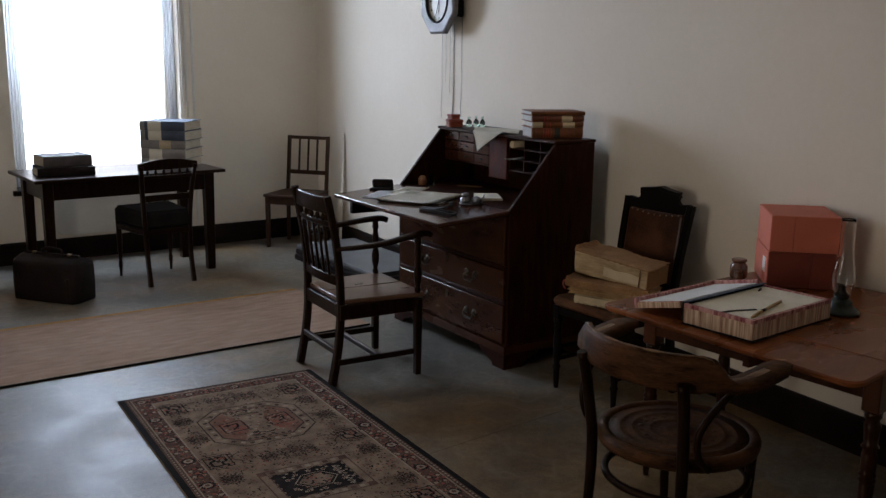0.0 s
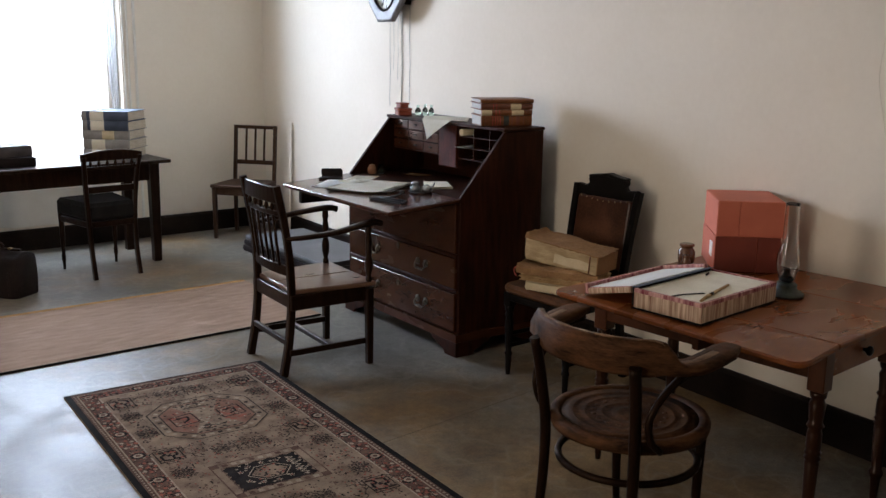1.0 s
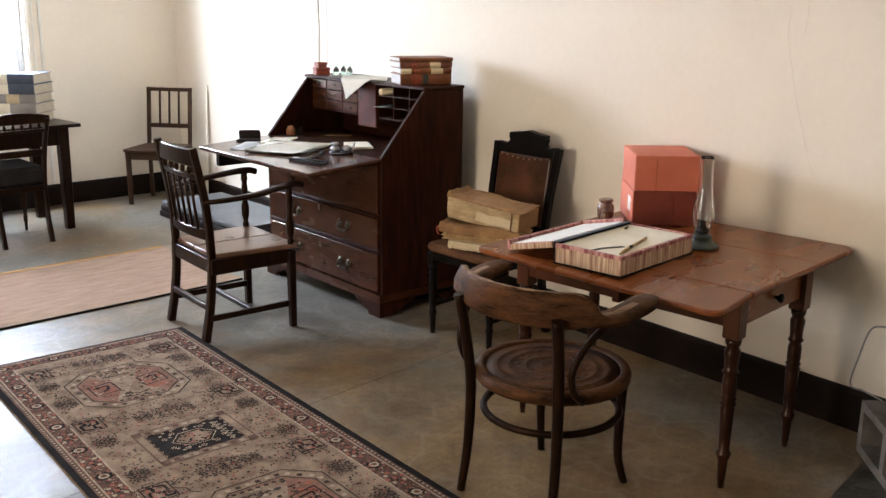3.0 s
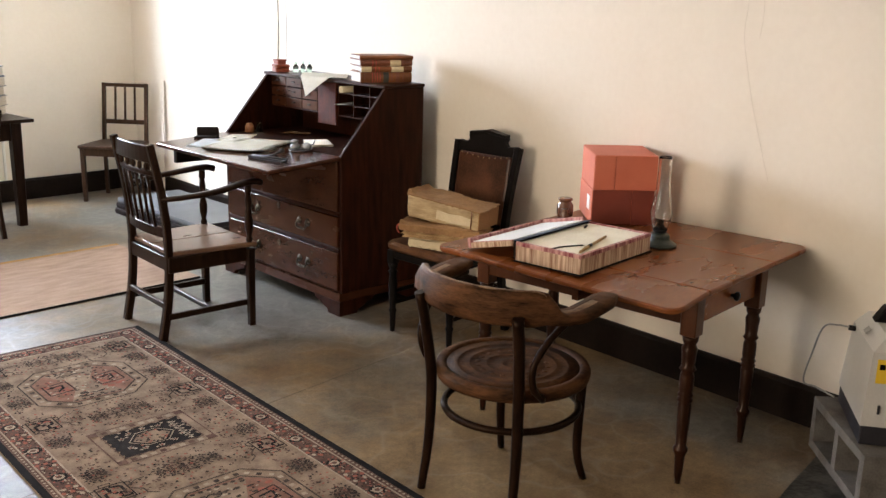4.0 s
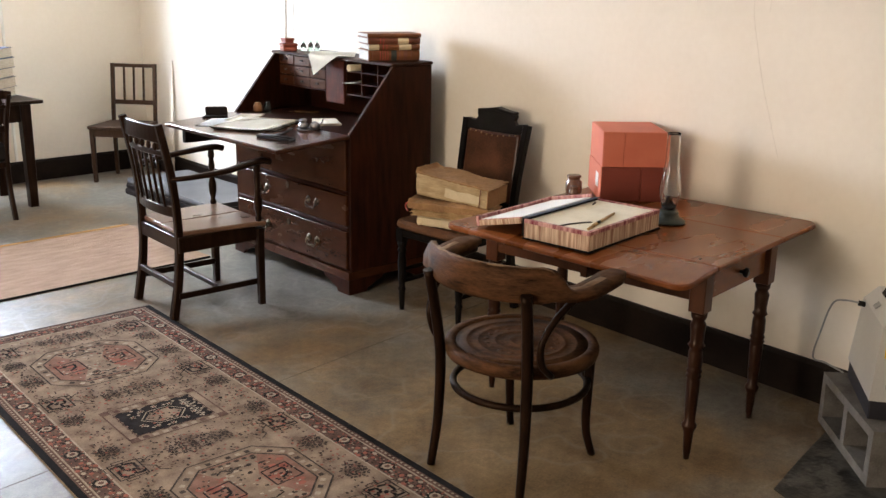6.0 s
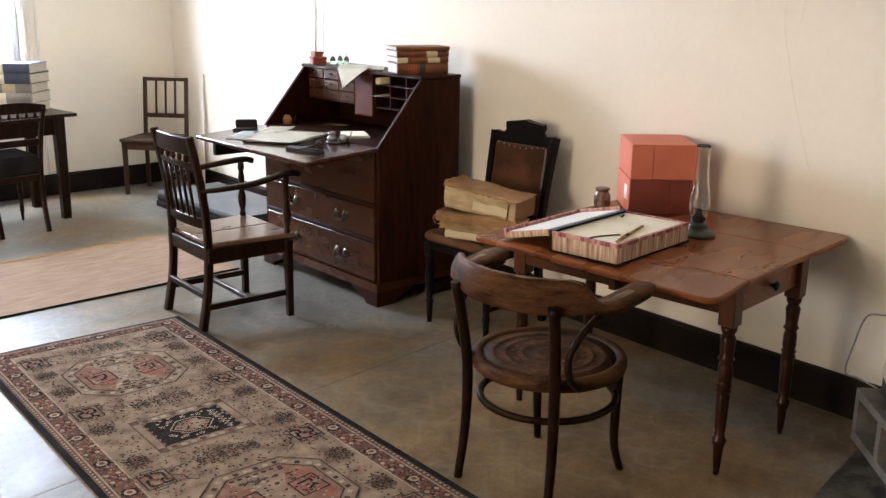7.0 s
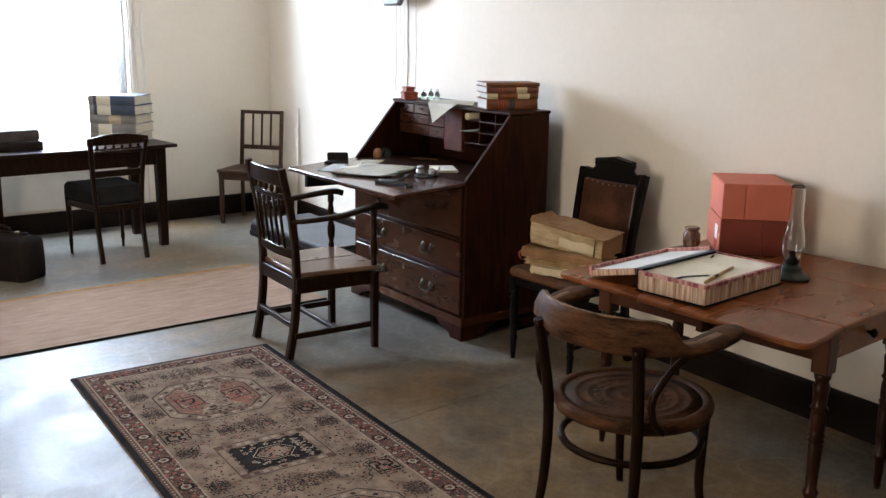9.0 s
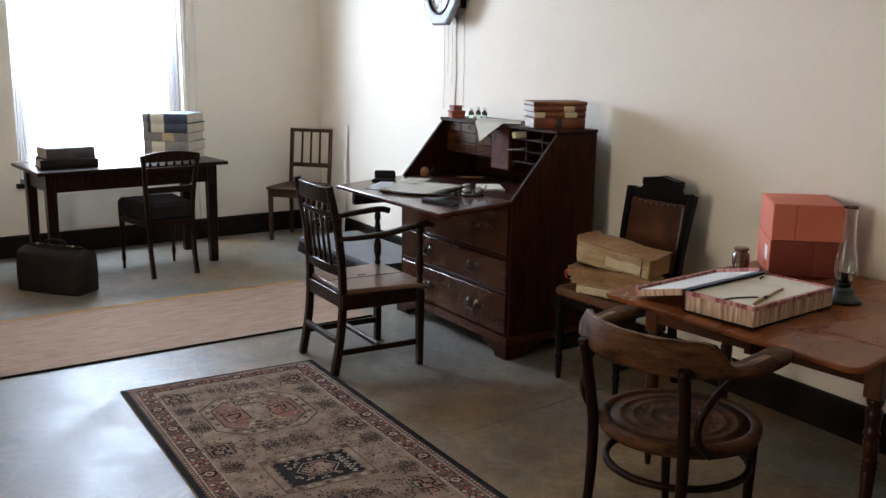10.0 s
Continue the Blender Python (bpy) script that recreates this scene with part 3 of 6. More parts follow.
def medallion(vc):
    a, b2 = 0.232, 0.232
    o = oct_of(UC, vc, a, b2, 0.105)
    i1 = oct_of(UC, vc, a - 0.006, b2 - 0.006, 0.1025)
    i2 = oct_of(UC, vc, a - 0.045, b2 - 0.045, 0.086)
    i3 = oct_of(UC, vc, a - 0.051, b2 - 0.051, 0.0835)
    grey.extend(band(o, i1))
    grey.extend(band(i2, i3))
    mid = oct_of(UC, vc, a - 0.029, b2 - 0.029, 0.092)
    for i in range(8):
        p, q = mid[i], mid[(i + 1) % 8]
        m2 = max(2, int(math.hypot(q[0] - p[0], q[1] - p[1]) / 0.036))
        for j in range(m2):
            f = (j + 0.5) / m2
            c, d = p[0] + (q[0] - p[0]) * f, p[1] + (q[1] - p[1]) * f
            (grey if j % 2 else pale).append(ngon(c, d, 0.013, 0.013, 4, 0.785 if i % 2 == 0 else 0))
    red_field.append(i3)
    waists.append([(UC - 0.110, vc - 0.170), (UC + 0.110, vc - 0.170), (UC + 0.045, vc - 0.04), (UC + 0.045, vc + 0.04), (UC + 0.110, vc + 0.170), (UC - 0.110, vc + 0.170), (UC - 0.045, vc + 0.04), (UC - 0.045, vc - 0.04)])
    # waist, hooked panels and sprays inside
    for sgn in (-1, 1):
        cx = UC + sgn * 0.105
        dark.extend(stroke([(cx - 0.05, vc - 0.045), (cx + 0.05, vc - 0.06), (cx + 0.055, vc + 0.05), (cx - 0.05, vc + 0.06), (cx - 0.05, vc - 0.045)], 0.006))
        dark.extend(stroke([(cx - 0.03, vc - 0.02), (cx + 0.025, vc - 0.03), (cx + 0.02, vc + 0.01), (cx - 0.01, vc + 0.03)], 0.010))
        for w in range(5):
            dark.append(ngon(cx + rng.uniform(-0.04, 0.04), vc + rng.uniform(-0.035, 0.035), 0.007, 0.005, 5))
        for w in range(9):
            red_patch.append(ngon(cx + rng.uniform(-0.05, 0.05), vc + rng.uniform(-0.10, 0.10), 0.016, 0.012, 6))
    for w in range(150):
        x, y = UC + rng.uniform(-0.165, 0.165), vc + rng.uniform(-0.165, 0.165)
        if abs(x - UC) + abs(y - vc) < 0.25:
            (red_patch, grey, pale, dark)[w % 4].append(ngon(x, y, rng.uniform(0.003, 0.008), rng.uniform(0.003, 0.007), 5, rng.random()))
    for w in range(26):
        x, y = UC + rng.uniform(-0.075, 0.075) * (0.5 + rng.random()), vc + rng.choice((-1, 1)) * rng.uniform(0.06, 0.155)
        (grey if w % 3 else pale).append(ngon(x, y, rng.uniform(0.006, 0.014), rng.uniform(0.005, 0.010), 6))
    for sgn in (-1, 1):
        dark.extend(stroke([(UC - 0.07, vc + sgn * 0.115), (UC - 0.045, vc + sgn * 0.135), (UC - 0.02, vc + sgn * 0.112), (UC + 0.01, vc + sgn * 0.125), (UC + 0.05, vc + sgn * 0.11)], 0.006))
        for w in range(7):
            grey.append(ngon(UC + (w - 3) * 0.03, vc + sgn * 0.165, 0.010, 0.008, 6))


red_field, red_patch, black_field, black_inner, waists = [], [], [], [], []
for vc in (0.560, 1.880):
    medallion(vc)
# the square panel between the medallions
u0, u1, v0, v1 = UC - 0.190, UC + 0.190, 1.065, 1.375
brown.extend(frame_of(u0, u1, v0, v1, 0.006))
brown.extend(frame_of(u0 + 0.035, u1 - 0.035, v0 + 0.042, v1 - 0.042, 0.004))
for a, b2 in ((u0, v0), (u1, v0), (u0, v1), (u1, v1)):
    brown.append(ngon(a + (0.02 if a == u0 else -0.02), b2 + (0.02 if b2 == v0 else -0.02), 0.022, 0.022, 4, 0.785))
for a in range(8):
    for vv in (v0 + 0.022, v1 - 0.022):
        (brown if a % 3 == 0 else pale).append(rect(u0 + 0.05 + a * 0.037, u0 + 0.072 + a * 0.037, vv - 0.011, vv + 0.011))
sx, sy = 0.158, 0.116
step = []
for i in range(44):
    # a toothed edge: a rectangle with small points all round
    q = i / 44 * 4
    k, f = int(q), q - int(q)
    a, b2 = ((-1 + 2 * f, -1), (1, -1 + 2 * f), (1 - 2 * f, 1), (-1, 1 - 2 * f))[k]
    tooth = 1.0 if i % 2 else 0.90
    step.append((UC + a * sx * tooth, 1.22 + b2 * sy * tooth))
black_field.append(step)
for w in range(12):
    # a ring of small pale flowers round the centre
    t = w * math.pi / 6
    x, y = UC + 0.116 * math.cos(t), 1.22 + 0.086 * math.sin(t)
    if abs(math.cos(t)) < 0.95:
        for q in range(5):
            pale.append(ngon(x + 0.0085 * math.cos(q * 1.2566), y + 0.0085 * math.sin(q * 1.2566), 0.0040, 0.0040, 5))
        red.append(ngon(x, y, 0.004, 0.004, 5))
pale.extend(stroke([(UC - 0.088, 1.22), (UC - 0.040, 1.160), (UC + 0.040, 1.160), (UC + 0.088, 1.22), (UC + 0.040, 1.280), (UC - 0.040, 1.280), (UC - 0.088, 1.22)], 0.004))
for w in range(34):
    a, b2 = rng.uniform(-1, 1), rng.uniform(-1, 1)
    if abs(a) + abs(b2) > 0.75 and max(abs(a), abs(b2)) < 0.9:
        pale.append(ngon(UC + a * sx, 1.22 + b2 * sy, 0.008, 0.007, 4, rng.random()))
inner = [(UC - 0.076, 1.22), (UC - 0.034, 1.168), (UC + 0.034, 1.168), (UC + 0.076, 1.22), (UC + 0.034, 1.272), (UC - 0.034, 1.272)]
black_inner.append(inner)
dark.extend(stroke(inner + inner[:1], 0.005))
for w in range(46):
    (dark if w % 3 else red).append(ngon(UC + rng.uniform(-0.06, 0.06), 1.22 + rng.uniform(-0.05, 0.05), 0.006, 0.005, 6))
for i in range(7):
    pale.extend(stroke([(UC + 0.098, 1.138 + i * 0.025), (UC + 0.128, 1.150 + i * 0.025), (UC + 0.100, 1.162 + i * 0.025)], 0.0045))


def spray(u, v, w, h, count):
    """A lacy flowering branch: small rosettes of thin leaves along crossing stems."""
    n = max(3, count // 16)
    for i in range(n):
        f = (i + 0.5) / n * 2 - 1
        for sgn in (-1, 0, 1):
            x, y = u + f * w, v + sgn * h * 0.62 * (1 - 0.45 * abs(f)) + rng.uniform(-0.004, 0.004)
            turn = rng.random()
            petals = 6 if sgn == 0 else 5
            for k in range(petals):
                t = turn + k * 2 * math.pi / petals
                c, d = math.cos(t), math.sin(t)
                l0, l1, q = 0.0030, rng.uniform(0.017, 0.026), 0.0050
                grey.append([(x + c * l0, y + d * l0), (x + c * (l0 + l1) / 2 - d * q, y + d * (l0 + l1) / 2 + c * q), (x + c * l1, y + d * l1), (x + c * (l0 + l1) / 2 + d * q, y + d * (l0 + l1) / 2 - c * q)])
            if sgn:
                grey.extend(stroke([(x, y), (u + f * w * 0.8, v)], 0.0022))
    grey.extend(stroke([(u - w * 0.95, v), (u - w * 0.3, v + h * 0.08), (u + w * 0.3, v - h * 0.08), (u + w * 0.95, v)], 0.003))


for vv in (0.205, 0.935, 1.505, 2.225):
    spray(UC, vv, 0.125, 0.066, 110)
for vv in (0.40, 0.62, 1.06, 1.38, 1.76, 2.02):
    for u in (0.19, RW - 0.19):
        spray(u, vv, 0.040, 0.060, 56)
for vv in (0.23, 0.88, 1.54, 2.2):
    for u in (0.195, RW - 0.195):
        dark.extend(frame_of(u - 0.052, u + 0.052, vv - 0.06, vv + 0.06, 0.005))
        for sgn in (-1, 1):
            dark.extend(stroke([(u - 0.045 * sgn, vv - 0.040 * sgn), (u - 0.012 * sgn, vv - 0.040 * sgn), (u - 0.012 * sgn, vv - 0.008 * sgn), (u - 0.032 * sgn, vv - 0.008 * sgn), (u - 0.032 * sgn, vv + 0.036 * sgn), (u + 0.004 * sgn, vv + 0.046 * sgn)], 0.011))
        dark.append(ngon(u, vv, 0.012, 0.012, 4))
        for w in range(10):
            (dark if w % 2 else grey).append(ngon(u + rng.uniform(-0.045, 0.045), vv + rng.uniform(-0.052, 0.052), 0.006, 0.005, 5, rng.random()))
        for sgn in (-1, 1):
            dark.extend(stroke([(u + sgn * 0.052, vv - 0.05), (u + sgn * 0.066, vv - 0.05), (u + sgn * 0.066, vv - 0.02), (u + sgn * 0.058, vv - 0.02)], 0.004))
            dark.extend(stroke([(u - 0.03, vv + sgn * 0.06), (u - 0.03, vv + sgn * 0.075), (u + 0.01, vv + sgn * 0.075), (u + 0.01, vv + sgn * 0.067)], 0.004))
        for w in range(5):
            red.append(ngon(u + rng.uniform(-0.04, 0.04), vv + rng.uniform(-0.045, 0.045), 0.008, 0.008, 4))
        s2 = 1 if u < UC else -1
        grey.extend(stroke([(u + s2 * 0.052, vv), (u + s2 * 0.085, vv + 0.03), (u + s2 * 0.085, vv + 0.06), (u + s2 * 0.115, vv + 0.085)], 0.005))
        grey.extend(stroke([(u + s2 * 0.052, vv - 0.02), (u + s2 * 0.09, vv - 0.045), (u + s2 * 0.12, vv - 0.045)], 0.005))
for i in range(3400):
    u, v = rng.uniform(0.15, RW - 0.15), rng.uniform(0.14, RL - 0.13)
    if any(abs(u - UC) < 0.24 and abs(v - c) < 0.24 for c in (0.56, 1.88)) or (abs(u - UC) < 0.2 and 1.05 < v < 1.39):
        continue
    (red if i % 6 == 0 else dark if i % 6 in (1, 2) else brown).append(ngon(u, v, rng.uniform(0.003, 0.0065), rng.uniform(0.003, 0.0075), 5, rng.random()))
for q in red_field:
    part("medallion", flat([q], 0.0092), RUGPINK, rug, "faded pink medallion ground")
for q in waists:
    part("medallion_waist", flat([q], 0.0096), RUGFIELD, rug, "beige lacy waist of the medallion")
tagged(part("medallion_patch", flat(red_patch, 0.0098), RUGRED, rug, "faded red patches"), kind="stuff")
part("panel", flat(black_field, 0.0092), RUGDARK, rug, "black stepped panel")
part("panel_centre", flat(black_inner, 0.0098), RUGFIELD, rug)
tagged(part("grey_motif", flat(grey, 0.0103), RUGGREY, rug, "grey-brown sprays"), kind="stuff")
tagged(part("brown_motif", flat(brown, 0.0112), RUGBROWN, rug), kind="stuff")
tagged(part("red_motif", flat(red, 0.0107), RUGRED, rug), kind="stuff")
tagged(part("dark_motif", flat(dark, 0.0101), RUGDARK, rug), kind="stuff")
tagged(part("pale_motif", flat(pale, 0.0106), RUGPALE, rug), kind="stuff")

mat_thing = thing("sisal_mat", pose(0, 0, 0), "long tan woven sisal mat with dark bound edge", "mat")
MX0, MX1, MY0, MY1 = -1.2, 2.845, 4.785, 5.835
part("weave", box(MX0, MX1, MY0 + 0.02, MY1 - 0.04, 0, 0.010), SISAL, mat_thing)
part("binding", box(MX0, MX1, MY0 + 0.008, MY0 + 0.02, 0, 0.011, 0.003), BLACKEDGE, mat_thing, "dark edge binding")
part("binding", box(MX0, MX1, MY1 - 0.04, MY1, 0, 0.012, 0.003), SISALEDGE, mat_thing, "ochre edge binding")

# ---------------------------------------------------------------- bureau
L_, D_ = 1.135, 0.549
DESK = pose(3.028, 3.706, 0, 0, 0, -2.54)          # x into the wall, y along the front
desk = thing("bureau_desk", DESK, "dark mahogany fall-front bureau with its writing flap open", "desk")
side = [(0.0, 0.08), (0.0, 0.844), (0.282, 1.170), (D_, 1.170), (D_, 0.08)]
for y in (0.0, L_ - 0.022):
    part("side_panel", prism(side, y, y + 0.022, "y", 0.003), MAHOG, desk)
part("top", box(0.272, D_ + 0.004, -0.006, L_ + 0.006, 1.171, 1.188, 0.004), MAHOG, desk)
part("back_panel", box(D_ - 0.015, D_ - 0.002, 0.022, L_ - 0.022, 0.10, 1.171), MAHOG, desk)
part("desk_floor", box(0.0, D_ - 0.015, 0.022, L_ - 0.022, 0.822, 0.841), MAHOG, desk)
part("front_frame", add(add(box(0.012, 0.035, 0.022, L_ - 0.022, 0.10, 0.822), box(-0.006, 0.012, 0.022, L_ - 0.022, 0.527, 0.546, 0.004)), box(-0.006, 0.012, 0.022, L_ - 0.022, 0.337, 0.358, 0.004)), MAHOG, desk, "rails between the drawers")
part("base_moulding", sweep([(D_, -0.004, 0.100), (-0.012, -0.004, 0.100), (-0.012, L_ + 0.004, 0.100), (D_, L_ + 0.004, 0.100)], [(-0.012, -0.022), (0.018, -0.022), (0.018, 0.006), (0.008, 0.022), (-0.012, 0.022)], smooth=False), MAHOG_FRONT, desk, "moulded plinth")
foot = [(0, 0), (0.10, 0), (0.112, 0.022), (0.150, 0.034), (0.175, 0.048), (0.215, 0.058), (0.23, 0.080), (0, 0.080)]
for y, s in ((-0.012, 1), (L_ + 0.012, -1)):
    part("bracket_foot", add(prism([(y + s * a, z) for a, z in foot], -0.024, 0.0, "x"), prism([(0.0 + a * 0.9, z) for a, z in foot], min(y, y + s * 0.022), max(y, y + s * 0.022), "y")), MAHOG, desk)
    part("bracket_foot", prism([(D_ - a * 0.9, z) for a, z in foot], min(y, y + s * 0.022), max(y, y + s * 0.022), "y"), MAHOG, desk)


def bail(parent, y, z):
    rose = [(0.021, 0), (0.020, 0.003), (0.012, 0.005), (0.007, 0.007), (0.007, 0.016)]
    h = part("handle", add(add(lathe(rose, 12), lathe(rose, 12, 0.078, 0)), tube(curve_points([(0.0, 0, 0.014), (-0.006, -0.018, 0.018), (0.012, -0.036, 0.021), (0.028, -0.030, 0.021), (0.039, -0.036, 0.022), (0.050, -0.030, 0.021), (0.066, -0.036, 0.021), (0.084, -0.018, 0.018), (0.078, 0, 0.014)], 4), 0.0052, 6)), BRONZE, parent, "dark brass swan-neck handle")
    h.matrix_local = Matrix.Translation((-0.010, y - 0.035, z)) @ Matrix(((0, 0, -1, 0), (1, 0, 0, 0), (0, 1, 0, 0), (0, 0, 0, 1)))


for z0, z1 in ((0.549, 0.812), (0.361, 0.524), (0.128, 0.334)):
    dr = part("drawer", box(-0.010, 0.012, 0.028, L_ - 0.028, z0, z1, 0.004), MAHOG_FRONT, desk, "cock-beaded drawer front")
    zc = (z0 + z1) / 2
    for y in (() if z0 > 0.5 else (0.325, L_ - 0.319)):
        bail(dr, y, zc + 0.008)
    part("escutcheon", prism([(L_ / 2 + 0.014 * math.cos(a * 0.7854), zc + 0.058 + 0.020 * math.sin(a * 0.7854)) for a in range(8)], -0.0135, -0.010, "x"), BRONZE, dr)
# writing flap, sagging a little, on its two lopers
fall = part("writing_flap", box(-0.435, 0.0, -0.004, L_ + 0.008, -0.022, 0.0, 0.005), POLISHED, desk, "open hinged writing flap")
fall.matrix_local = pose(-0.004, 0, 0.843, 0, -4.1, 0)
for y in (L_ - 0.078,):
    part("loper", box(-0.36, -0.0105, y, y + 0.034, 0.700, 0.788, 0.003), EBONY, desk, "pull-out flap support")
# fitted interior
IX = 0.312
for z in (0.985, 1.048, 1.11):
    part("shelf", box(IX, D_ - 0.016, 0.024, 0.44, z, z + 0.007), MAHOG, desk)
for y in (0.165, 0.305):
    part("divider", box(IX, D_ - 0.016, y, y + 0.006, 0.992, 1.170), MAHOG, desk)
for y in (0.44, 0.628, 0.948):
    part("divider", box(IX, D_ - 0.016, y, y + 0.008, 0.985, 1.170), MAHOG, desk)
part("cupboard_door", box(IX - 0.012, IX + 0.004, 0.452, 0.625, 0.93, 1.168, 0.004), REDWOOD, desk, "small figured cupboard door")
part("shelf", box(IX, D_ - 0.016, 0.637, L_ - 0.024, 0.985, 0.992), MAHOG, desk)
for y0, y1 in ((0.640, 0.790), (0.796, 0.946), (0.958, L_ - 0.026)):
    for z in (0.993, 1.052, 1.111):
        dr = part("small_drawer", box(IX - 0.004, IX + 0.10, y0, y1, z, z + 0.056, 0.003), MAHOG_FRONT, desk)
        part("knob", box(IX - 0.014, IX - 0.004, (y0 + y1) / 2 - 0.014, (y0 + y1) / 2 + 0.014, z + 0.026, z + 0.034, 0.002), EBONY, dr)

# ---------------------------------------------------------------- drop-leaf table
TABLE = pose(2.492, 1.437, 0, 0, 0, 3.0)
TW, TLn, TH = 1.073, 1.012, 0.72
table = thing("drop_leaf_table", TABLE, "cherry-red drop-leaf table with turned legs and end drawer", "table")


def round_corner(x0, x1, y0, y1, r, corners):
    pts = []
    for (cx, cy, a0), on in zip(((x0 + r, y0 + r, 180), (x1 - r, y0 + r, 270), (x1 - r, y1 - r, 0), (x0 + r, y1 - r, 90)), corners):
        if on:
            pts += [(cx + r * math.cos(radians(a0 + 15 * i)), cy + r * math.sin(radians(a0 + 15 * i))) for i in range(7)]
        else:
            pts.append(((x0, x1, x1, x0)[(180, 270, 0, 90).index(a0)], (y0, y0, y1, y1)[(180, 270, 0, 90).index(a0)]))
    return pts


LX0, LX1 = 0.222, 0.735
bm = prism(round_corner(0, LX0 - 0.0012, 0, TLn, 0.055, (1, 0, 0, 1)), TH - 0.02, TH, "z", 0.005)
bmesh.ops.triangulate(bm, faces=[f for f in bm.faces if len(f.verts) > 4])
for v in bm.verts:
    # the old leaf has warped: it hangs at its near corner
    v.co.z -= 0.022 * (1 - v.co.x / LX0) * (1 - v.co.y / TLn) ** 2 - 0.004 * (1 - v.co.x / LX0) * (v.co.y / TLn)
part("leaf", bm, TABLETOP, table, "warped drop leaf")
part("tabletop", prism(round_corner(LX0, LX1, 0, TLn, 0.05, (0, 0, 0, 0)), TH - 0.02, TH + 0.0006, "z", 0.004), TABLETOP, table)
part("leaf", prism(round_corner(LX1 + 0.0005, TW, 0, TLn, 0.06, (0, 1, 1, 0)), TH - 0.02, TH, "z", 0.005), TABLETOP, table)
leg_profile = [(0.010, 0.0), (0.013, 0.03), (0.018, 0.105), (0.026, 0.125), (0.026, 0.133), (0.018, 0.145), (0.021, 0.20), (0.024, 0.30), (0.022, 0.305), (0.028, 0.315), (0.022, 0.325), (0.028, 0.333), (0.022, 0.342), (0.025, 0.355), (0.024, 0.40), (0.020, 0.415), (0.029, 0.425), (0.022, 0.437), (0.024, 0.47), (0.027, 0.50), (0.020, 0.515), (0.026, 0.525), (0.028, 0.545)]
for x, y in ((0.247, 0.066), (0.712, 0.052), (0.247, TLn - 0.066), (0.712, TLn - 0.066)):
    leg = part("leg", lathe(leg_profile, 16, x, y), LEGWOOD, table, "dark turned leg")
    # the block takes a lighter colour, for the light on it
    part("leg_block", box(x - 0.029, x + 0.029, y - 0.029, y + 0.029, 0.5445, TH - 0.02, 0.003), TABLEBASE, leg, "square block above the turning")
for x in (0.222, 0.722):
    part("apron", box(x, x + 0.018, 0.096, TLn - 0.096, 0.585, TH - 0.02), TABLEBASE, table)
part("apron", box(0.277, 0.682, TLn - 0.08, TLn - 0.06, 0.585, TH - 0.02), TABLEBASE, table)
dr = part("drawer", box(0.278, 0.681, 0.042, 0.062, 0.588, TH - 0.024, 0.003), TABLETOP, table, "end drawer front")
kn = part("knob", lathe([(0.006, 0), (0.007, 0.010), (0.017, 0.018), (0.017, 0.026), (0.008, 0.032)], 12), EBONY, dr, "dark turned knob")
kn.matrix_local = pose(0.480, 0.042, 0.640, 90, 0, 0)
for x in (0.11, 0.845):
    part("leaf_bracket", box(x - 0.05 if x < 0.5 else x - 0.105, x + 0.11 if x < 0.5 else x + 0.05, 0.40, 0.425, 0.63, TH - 0.02), TABLEBASE, table)

# ---------------------------------------------------------------- armchair at the bureau
ARM = pose(2.391, 4.160, 0, 0, 0, -4.6)            # faces +x; y to its left
arm = thing("armchair", ARM, "dark oak spindle-back armchair with a worn plank seat", "chair")
SQ = rect_section(0.038, 0.042, 0.15)
for y in (-0.245, 0.245):
    x0 = 0.225
    part("front_leg", sweep([(x0, y, 0.0), (x0, y, 0.40)], rect_section(0.040, 0.040, 0.12), up=(1, 0, 0), scales=[0.82, 1.0], smooth=False), DARKOAK, arm)
    prof = [(0.015, 0.432), (0.017, 0.45), (0.011, 0.462), (0.020, 0.50), (0.021, 0.54), (0.013, 0.575), (0.018, 0.585), (0.013, 0.60), (0.017, 0.64), (0.012, 0.675), (0.018, 0.69), (0.015, 0.725)]
    part("arm_post", lathe(prof, 12, x0, y * 0.985), DARKOAK, arm, "turned arm support")
    pts = curve_points([(-0.208, y * 0.86, 0.690), (-0.13, y * 1.05, 0.698), (0.03, y * 1.15, 0.712), (0.19, y * 1.05, 0.733), (0.255, y * 1.0, 0.736), (0.292, y * 0.98, 0.726)], 5)
    part("arm_rest", sweep(pts, rect_section(0.046, 0.028, 0.3), scales=[0.75 + 0.35 * i / (len(pts) - 1) for i in range(len(pts))]), DARKOAK, arm, "curved arm with scrolled end")
    post = curve_points([(-0.236, y * 0.855, 0.0), (-0.200, y * 0.85, 0.20), (-0.186, y * 0.85, 0.42), (-0.203, y * 0.85, 0.68), (-0.252, y * 0.84, 0.948)], 5)
    part("back_post", sweep(post, SQ, up=(1, 0, 0), scales=[0.95 - 0.15 * i / (len(post) - 1) for i in range(len(post))], smooth=False), DARKOAK, arm)
    part("side_stretcher", box(-0.21, 0.21, y * 0.93 - 0.010, y * 0.93 + 0.010, 0.105, 0.135, 0.003), DARKOAK, arm)
    part("side_rail", box(-0.20, 0.21, y * 0.93 - 0.012, y * 0.93 + 0.012, 0.335, 0.41, 0.003), DARKOAK, arm)
part("cross_stretcher", box(0.00, 0.025, -0.222, 0.222, 0.11, 0.135, 0.003), DARKOAK, arm)
part("back_stretcher", box(-0.222, -0.200, -0.195, 0.195, 0.155, 0.185, 0.003), DARKOAK, arm)
